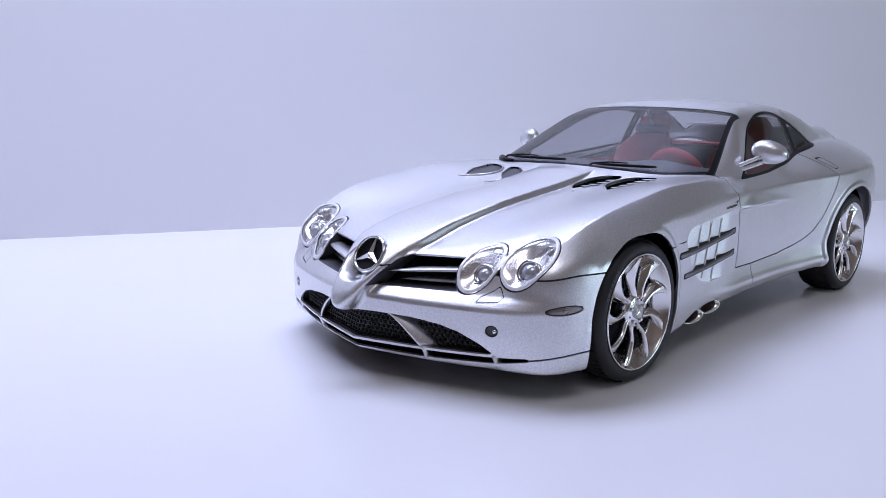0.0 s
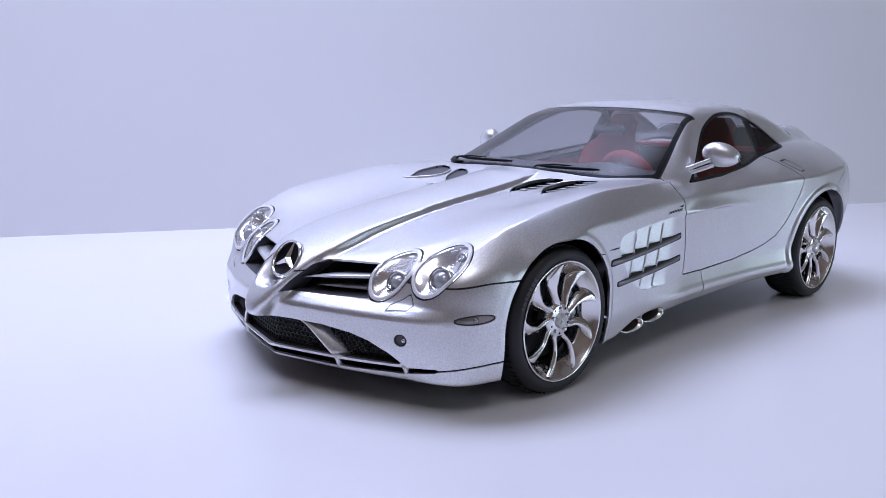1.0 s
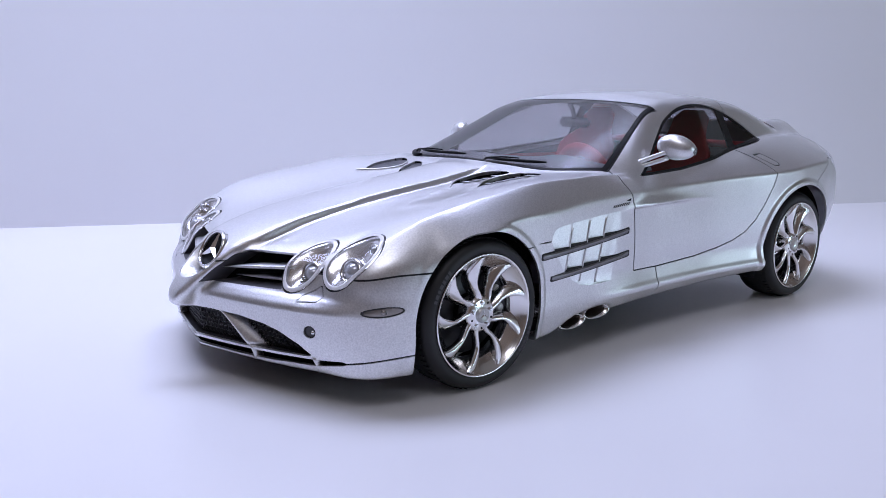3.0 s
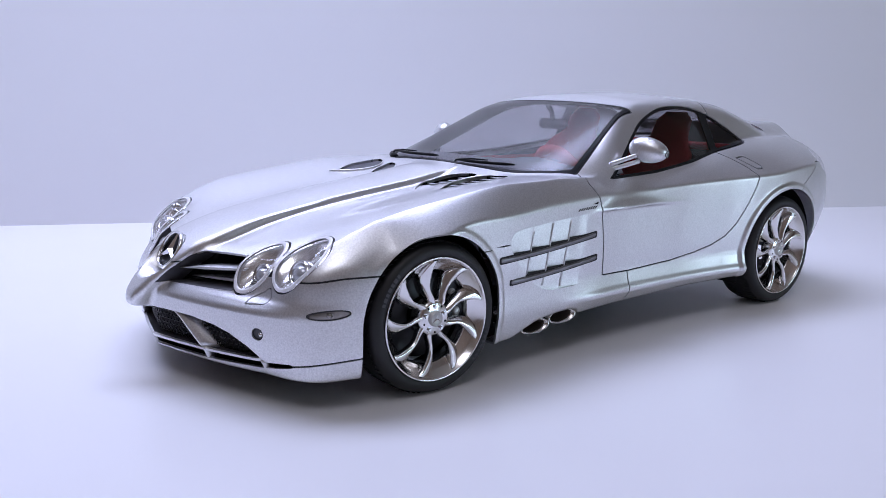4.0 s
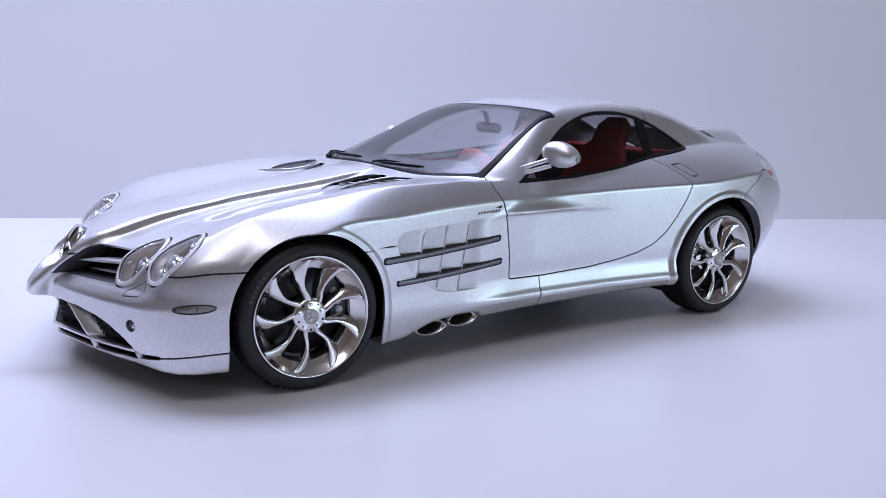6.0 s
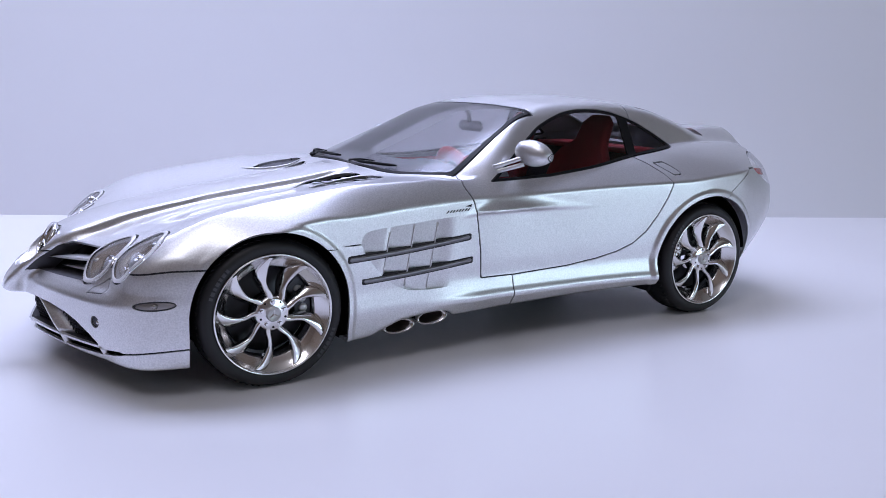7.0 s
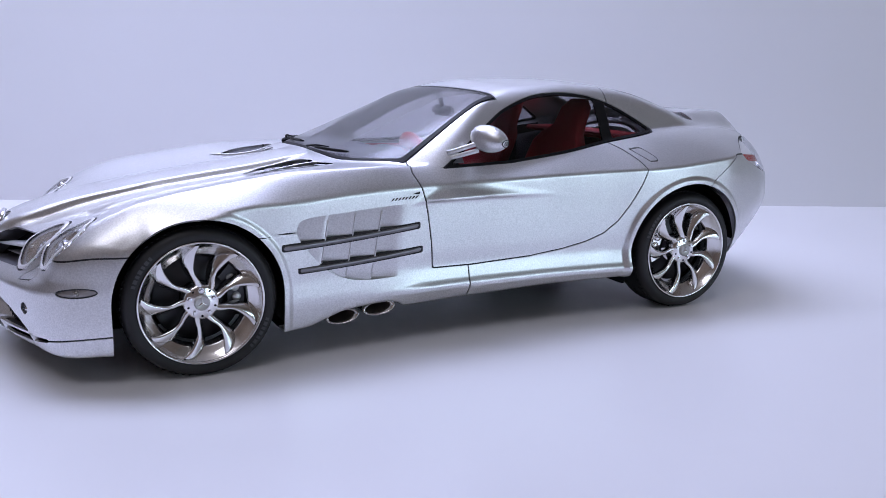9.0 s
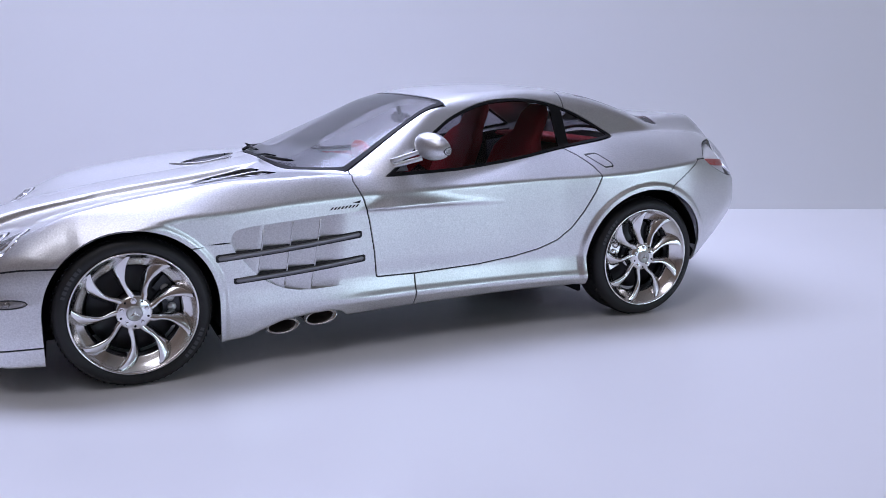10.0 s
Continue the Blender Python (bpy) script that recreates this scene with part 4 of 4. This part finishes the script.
# vanes of the lower intake, fins of the lip
rows = []
for t in np.linspace(0, 1, 12):
    y, z = 0.172 + 0.165 * t ** 0.9, 0.338 - 0.142 * t ** 1.35
    f0 = NOSE_PLAN(y) - NOSE_LEAN(z) - 0.004
    front, back = np.array((f0, y, z)), np.array((f0 - 0.13, y + 0.075 + 0.01 * t, z))
    rows.append([front + np.array((0, -0.005, -0.003)), front + np.array((0.004, 0, 0)), front + np.array((0, 0.006, 0.004)), back + np.array((0, 0.006, 0.004)), back + np.array((0, -0.005, -0.003))])
two("intake_vane", sweep(rows), SILVER, "curved silver vane across the intake")
for y in (0.345, 0.643):
    rows = []
    for z, w, d in ((0.142, 0.006, 0.0), (0.16, 0.007, -0.004), (0.18, 0.009, -0.003), (0.2, 0.013, 0.0)):
        x = NOSE_PLAN(y) - NOSE_LEAN(z) + 0.002 + d
        rows.append([(x, y - w, z), (x + 0.003, y, z), (x, y + w, z), (x - 0.04, y + w, z), (x - 0.04, y - w, z)])
    two("lip_fin", sweep(rows), SILVER, "short silver fin in the lip slot")

# side marker knob
c = on_side(1.843, 0.412)
two("marker_knob", lathe([(0.012, -0.006), (0.010, 0.004), (0.0, 0.006)], 16, c), SMOKE)

# louvres and strakes of the side vents
for x0 in RIBS:
    rows = []
    for z in np.linspace(0.33, 0.70, 16):
        x = x0 - 0.16 * (z - 0.62)
        if vent_region(np.array([x]), np.array([0.9]), np.array([z]))[0] > 0.0:
            continue
        y = on_side(x, z)[1]
        rows.append([(x + 0.003, y + 0.001, z), (x - 0.003, y + 0.002, z), (x - 0.003, y - 0.042, z), (x + 0.003, y - 0.042, z)])
    two("louvre", sweep(rows), SILVER, "thin upright louvre")
for (xa, za), (xb, zb) in (((0.982, 0.537), (0.300, 0.586)), ((0.905, 0.427), (0.283, 0.466))):
    body, slot = [], []
    for t in (0, 0.006, 0.012, *np.linspace(0.02, 0.98, 21), 0.988, 0.994, 1):
        x, z = xa + (xb - xa) * t, za + (zb - za) * t - 0.006 * math.sin(math.pi * t)
        y = on_side(x, z)[1]
        end = min(t, 1 - t) * 0.69 / 0.012
        h = 0.0105 * math.sqrt(max(0.12, 1 - max(0.0, 1 - end) ** 2))
        out = 0.004 + 0.012 * float(sm(min(t, 1 - t) / 0.12))
        body.append([(x, y - 0.04, z - h), (x, y + out * 0.35, z - h), (x, y + out * 0.55, z - h * 0.6), (x, y + out, z + h * 0.55), (x, y + out * 0.7, z + h), (x, y - 0.04, z + h)])
        # dark band: the strake's slot, with its shade put into the colour
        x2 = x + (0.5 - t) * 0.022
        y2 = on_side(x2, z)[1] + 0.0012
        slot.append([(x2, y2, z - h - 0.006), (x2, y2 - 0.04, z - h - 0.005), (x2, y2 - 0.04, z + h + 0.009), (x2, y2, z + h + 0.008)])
    pair = two("strake", sweep(body), STRAKE_GREY, "long dark grey strake across the side vent")
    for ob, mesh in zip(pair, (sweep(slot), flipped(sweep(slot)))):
        part("strake_slot_shade", mesh, LINE, ob, "dark band for the slot and shade round the strake")

# maker's mark on the wing, as plain slanting bars
bars = []
for k in range(8):
    t0, t1 = (k + 0.1) / 8, (k + 0.62) / 8
    q = []
    for t, s in ((t0, 0), (t1, 0), (t1, 1), (t0, 1)):
        x, z = 0.452 - 0.145 * t - 0.012 * s, 0.714 + 0.006 * t + 0.013 * s
        q.append(on_side(x, z) + np.array((0, 0.0015, 0)))
    bars.append((np.array(q), [(0, 1, 2, 3)]))
q = [on_side(x, z) + np.array((0, 0.0015, 0)) for x, z in ((0.335, 0.742), (0.292, 0.752), (0.298, 0.738))]
bars.append((np.array(q), [(0, 1, 2)]))
two("wing_lettering", merge(*bars), BLACK, "small dark lettering on the wing", smooth=False)

# side exhaust pipes
for cx, cz in ((0.688, 0.170), (0.502, 0.192)):
    rows = []
    for along, scale in ((-0.30, 0.9), (-0.02, 0.98), (0.0, 1.0), (0.006, 0.94), (0.004, 0.84), (-0.01, 0.78), (-0.05, 0.75), (-0.13, 0.72), (-0.135, 0.3)):
        ring = []
        for k in range(32):
            a = 2 * math.pi * k / 32
            u, v = 0.078 * scale * math.cos(a), 0.033 * scale * math.sin(a)
            ring.append((cx + u * 0.98 - along * 0.25, 0.848 + along - u * 0.28 - v * 0.25, cz + v - 0.06 * along + u * -0.16))
        rows.append(ring)
    outer, inner_wall = sweep(rows[:6], cap=False), sweep(rows[5:], cap=False)
    pair = two("exhaust_pipe", outer, STEEL, "brushed steel oval exhaust pipe")
    for ob, mesh in zip(pair, (inner_wall, flipped(inner_wall))):
        part("exhaust_bore", mesh, DARK_BORE, ob, "dark inside of the exhaust pipe")

# door mirrors
mirror_c = np.array((-0.085, 0.862, 0.990))
for hand in (1, -1):
    side = (lambda m: m) if hand > 0 else flipped
    holder = new("door_mirror")
    holder.parent = model_car
    holder["label"] = "silver oval door mirror on two slim arms"
    rows = []
    for t in np.linspace(0, math.pi, 15):
        x, r = 0.062 * math.cos(t), max(math.sin(t), 0.02) ** 0.8
        x = max(x, -0.04)
        rows.append([mirror_c + np.array((x - 0.35 * r * 0.0926 * math.cos(a), 0.0926 * r * math.cos(a), 0.067 * r * math.sin(a) * (1 - 0.10 * math.cos(a)) - 0.012 * math.cos(a) * r)) for a in np.linspace(0, 2 * math.pi, 29)[:-1]])
    part("mirror_shell", side(sweep(rows)), SILVER, holder)
    pane = [[mirror_c + np.array((-0.0415 - 0.35 * r * 0.0926 * math.cos(a), 0.0926 * r * math.cos(a), 0.067 * r * math.sin(a) * (1 - 0.10 * math.cos(a)) - 0.012 * math.cos(a) * r)) for a in np.linspace(0, 2 * math.pi, 29)[:-1]] for r in (0.62, 0.3, 0.02)]
    part("mirror_glass", side(sweep(pane, cap=False)), MIRROR, holder)

    def on_mirror(dx, dz, lift):
        dy = 0.0926 * max(0.02, 1 - (dx / 0.064) ** 2 - (dz / 0.070) ** 2) ** 0.4 + lift
        return mirror_c + np.array((dx - 0.35 * dy, dy, dz - 0.012))

    def eye_shape(r, a):
        return -0.019 + 0.027 * r * math.cos(a), -0.006 + 0.017 * r * math.copysign(abs(math.sin(a)) ** 1.3, math.sin(a))

    turns = np.linspace(0, 2 * math.pi, 29)[:-1]
    rim = [[on_mirror(*eye_shape(r, a), lift) for a in turns] for r, lift in ((1.22, 0.0008), (1.1, 0.0025), (0.98, 0.0012))]
    lamp_rim = part("mirror_lamp", side(sweep(rim, cap=False)), GREY, holder, "dark-rimmed repeater lamp")
    lens = [[on_mirror(*eye_shape(r, a), 0.0016) for a in turns] for r in (1.0, 0.7, 0.35, 0.02)]
    part("lens", side(sweep(lens, cap=False)), LAMP_RIM, lamp_rim, "clear ribbed lens")
    ribs = [tube([on_mirror(dx, -0.006 + h, 0.002) for h in np.linspace(-1, 1, 5) * 0.017 * (1 - ((dx + 0.019) / 0.027) ** 2)], 0.0009, 4) for dx in (-0.037, -0.031, -0.025, -0.019, -0.013, -0.007, -0.001)]
    ribs += [tube([on_mirror(-0.019 + u, -0.006 + h, 0.002) for u in np.linspace(-1, 1, 7) * 0.023 * (1 - abs(h) / 0.02)], 0.0009, 4) for h in (-0.008, -0.003, 0.003, 0.008)]
    part("lens_ribs", side(merge(*ribs)), GREY, lamp_rim)
    for z0, z1, dx in ((0.925, 0.972, 0.0), (0.896, 0.935, 0.008)):
        a, b = np.array((0.098 + dx, 0.765, z0 - 0.008)), np.array((-0.045 + dx, 0.845, z1))
        part("mirror_arm", side(tube([a + (b - a) * t for t in np.linspace(0, 1, 6)], [(0.008, 0.012)] * 6, 12)), SILVER, holder)
    tri = np.array([(0.165, 0.787, 0.868), (0.012, 0.782, 0.868), (0.03, 0.722, 0.982)])
    out = np.array((0.0, 0.003, 0.001))
    v = np.concatenate([tri + out, tri])
    part("mirror_foot", side((v, [(0, 1, 2), (3, 5, 4), (0, 3, 4, 1), (1, 4, 5, 2), (2, 5, 3, 0)])), SILVER, holder, smooth=False)
    tri = tri + np.array((0.0, -0.004, -0.001))
    v = np.concatenate([tri, tri - out])
    part("mirror_foot_lining", side((v, [(0, 1, 2), (3, 5, 4), (0, 3, 4, 1), (1, 4, 5, 2), (2, 5, 3, 0)])), BLACK, holder, "black inner cover", smooth=False)

# bonnet vent strakes and ribs
for arc in ([(1.0, 0.305), (0.955, 0.262), (0.90, 0.226), (0.855, 0.212), (0.785, 0.216), (0.73, 0.244), (0.675, 0.318)], [(1.0, 0.505), (0.96, 0.472), (0.90, 0.425), (0.836, 0.395), (0.762, 0.391), (0.70, 0.421), (0.64, 0.494)]):
    pts = [on_top(x, y) + np.array((0, 0, 0.004)) for x, y in loop(arc, 5, False)]
    n = len(pts)
    two("bonnet_strake", tube(pts, [(0.006 * min(1, 0.25 + 4 * min(i, n - 1 - i) / n), 0.006 * min(1, 0.25 + 4 * min(i, n - 1 - i) / n)) for i in range(n)], 8), SILVER, "curved silver strake on the bonnet")
# overlapping scalloped vanes along the outer edge of each slot, higher at their inner tips
for x0, y0, reach in ((0.87, 0.30, 0.034), (0.83, 0.332, 0.042), (0.785, 0.36, 0.048), (0.735, 0.38, 0.05),
                      (0.915, 0.516, 0.04), (0.865, 0.545, 0.048), (0.81, 0.566, 0.054), (0.75, 0.577, 0.058), (0.69, 0.58, 0.055)):
    a, b = on_top(x0 - 0.004, y0 + 0.012) + np.array((0, 0, 0.002)), on_top(x0 + 0.010, y0 - reach) + np.array((0, 0, 0.003))
    pts = [a + (b - a) * t for t in np.linspace(0, 1, 6)]
    vane = tube(pts, [(0.020, 0.0015), (0.024, 0.0025), (0.024, 0.0025), (0.022, 0.0025), (0.016, 0.002), (0.007, 0.001)], 10)
    part("bonnet_vane", vane, SILVER, model_car)

# wipers
def on_screen(y, z):
    return march((1.2, y, z), (-1, 0, 0))


for y0, z0, y1, z1 in ((0.16, 0.905, 0.50, 0.905), (-0.52, 0.905, -0.06, 0.915)):
    pts = [on_screen(y0 + (y1 - y0) * t, z0 + (z1 - z0) * t) + np.array((0.012, 0, 0.010)) for t in np.linspace(0, 1, 8)]
    wiper = part("wiper", tube(pts, [(0.004, 0.004)] + [(0.005, 0.008)] * 6 + [(0.004, 0.004)], 8), BLACK, model_car, "black windscreen wiper")
    arm = [pts[4] + np.array((0.004, 0, 0.014)), pts[2] + np.array((0.02, 0, 0.016)), pts[0] + np.array((0.03, 0, 0.004)), pts[0] + np.array((0.02, -0.03, -0.012))]
    part("wiper_arm", tube(arm, [0.003, 0.005, 0.006, 0.006], 8), BLACK, wiper)

# black piece added for the dark far corner of the windscreen foot
cover = [on_top(SCREEN_BASE(-y) + dx, y) + np.array((0, 0, 0.006)) for y, dx in ((-0.70, 0.01), (-0.66, -0.01), (-0.60, -0.015), (-0.54, -0.015), (-0.46, -0.012))]
part("screen_corner_piece", tube(cover, [(0.012, 0.010), (0.022, 0.020), (0.024, 0.020), (0.020, 0.014), (0.012, 0.008)], 12), BLACK, model_car, "black piece added at the far foot of the windscreen")

# ---- the interior ----
tub = []
for x in np.linspace(0.62, -1.30, 14):
    w = BELT_Y(x) - 0.035
    tub.append([(x, w, CREST(x) - 0.03), (x, w - 0.02, 0.5), (x, w - 0.05, 0.3), (x, 0.2, 0.28), (x, -0.2, 0.28), (x, -w + 0.05, 0.3), (x, -w + 0.02, 0.5), (x, -w, CREST(x) - 0.03)])
part("cabin_tub", sweep(tub, closed=False), CLOTH, model_car, "dark cabin floor and sides")
part("rear_bulkhead", sweep([[(-1.12, w, z) for w in np.linspace(-0.6, 0.6, 9)] for z in (0.28, 0.6, 0.88)] + [[(-1.5, w, 0.94) for w in np.linspace(-0.55, 0.55, 9)]], closed=False), CLOTH, model_car, "dark bulkhead and parcel shelf")
part("parcel_shelf_pad", box((-1.40, -0.5, 0.925), (-1.13, 0.5, 0.955), 0.012), RED, model_car, "red leather shelf pad")
dash = []
for y in np.linspace(-0.69, 0.69, 15):
    hump = 0.03 * math.exp(-((y - 0.37) / 0.16) ** 2)
    dash.append([(0.56 - 0.22 * y * y, y, 0.868), (0.42 - 0.2 * y * y, y, 0.888), (0.26, y, 0.905 + hump), (0.19, y, 0.895 + hump), (0.17, y, 0.84), (0.24, y, 0.76), (0.24, y, 0.6)])
part("dashboard", sweep(dash, closed=False), DASH, model_car, "dark grey dashboard")
two("door_card", sweep([[(x, BELT_Y(x) - 0.045, z) for x in np.linspace(0.2, -0.95, 12)] for z in (0.5, 0.7, 0.84)], closed=False), RED, "red door lining")
part("centre_console", box((-0.9, -0.11, 0.3), (0.25, 0.11, 0.66), 0.03), CLOTH, model_car, "dark centre console")


def seat(y):
    s = new("seat")
    s.parent = model_car
    s["label"] = "red leather bucket seat with headrest"
    rows = []
    for t in np.linspace(0, 1, 14):  # backrest, hips to headrest
        x, z = -0.66 - 0.30 * t ** 0.9, 0.52 + 0.64 * t
        w = float(spl((0, 0.21), (0.35, 0.235), (0.6, 0.23), (0.74, 0.15), (0.8, 0.125), (0.93, 0.125), (1, 0.07))(t))
        d = float(spl((0, 0.07), (0.5, 0.065), (0.72, 0.05), (0.85, 0.055), (1, 0.03))(t))
        rows.append([(x + d * math.sin(a) * (1 if math.sin(a) < 0 else 0.75 + 0.5 * abs(math.cos(a)) ** 3) + 0.05 * abs(math.cos(a)) ** 4 * (t < 0.7), y + w * math.copysign(abs(math.cos(a)) ** 0.6, math.cos(a)), z) for a in np.linspace(0, 2 * math.pi, 25)[:-1]])
    part("backrest", sweep(rows), RED, s)
    rows = []
    for t in np.linspace(0, 1, 9):
        x = -0.66 + 0.52 * t
        rows.append([(x, y + 0.235 * math.copysign(abs(math.cos(a)) ** 0.5, math.cos(a)), 0.45 + 0.03 * t + 0.09 * math.sin(a) * (0.75 + 0.6 * abs(math.cos(a)) ** 3)) for a in np.linspace(0, 2 * math.pi, 25)[:-1]])
    part("cushion", sweep(rows), RED, s)


for y in (0.37, -0.37):
    seat(y)

wheel_turn = np.array(Matrix.Rotation(radians(24), 3, "Y") @ Matrix.Rotation(radians(90), 3, "Z"))
steering = new("steering_wheel")
steering.parent = model_car
steering["label"] = "red and black steering wheel"
ring = [(0.148 + 0.044 * math.cos(a), 0.03 * math.sin(a)) for a in np.linspace(0, 2 * math.pi, 13)]
for name, mesh, mat in (("steering_rim", lathe(ring, 40), RED), ("steering_hub", lathe([(0.0, -0.02), (0.05, -0.02), (0.11, 0.0), (0.11, 0.012), (0.05, 0.02), (0.0, 0.02)], 28), DASH)):
    part(name, (mesh[0] @ wheel_turn.T + np.array((0.06, 0.372, 0.82)), mesh[1]), mat, steering)
part("rear_view_mirror", box((-0.275, -0.115, 1.055), (-0.235, 0.115, 1.115), 0.014), DASH, model_car, "dark rear-view mirror")
part("mirror_stem", tube([(-0.25, 0, 1.11), (-0.235, 0, 1.16), (-0.20, 0, 1.20)], 0.014, 8), DASH, model_car)
part("roof_lining", both(behind(clip(roof, lambda x, y, z: -y - 1), 0.022)), CLOTH, model_car, "dark roof lining")
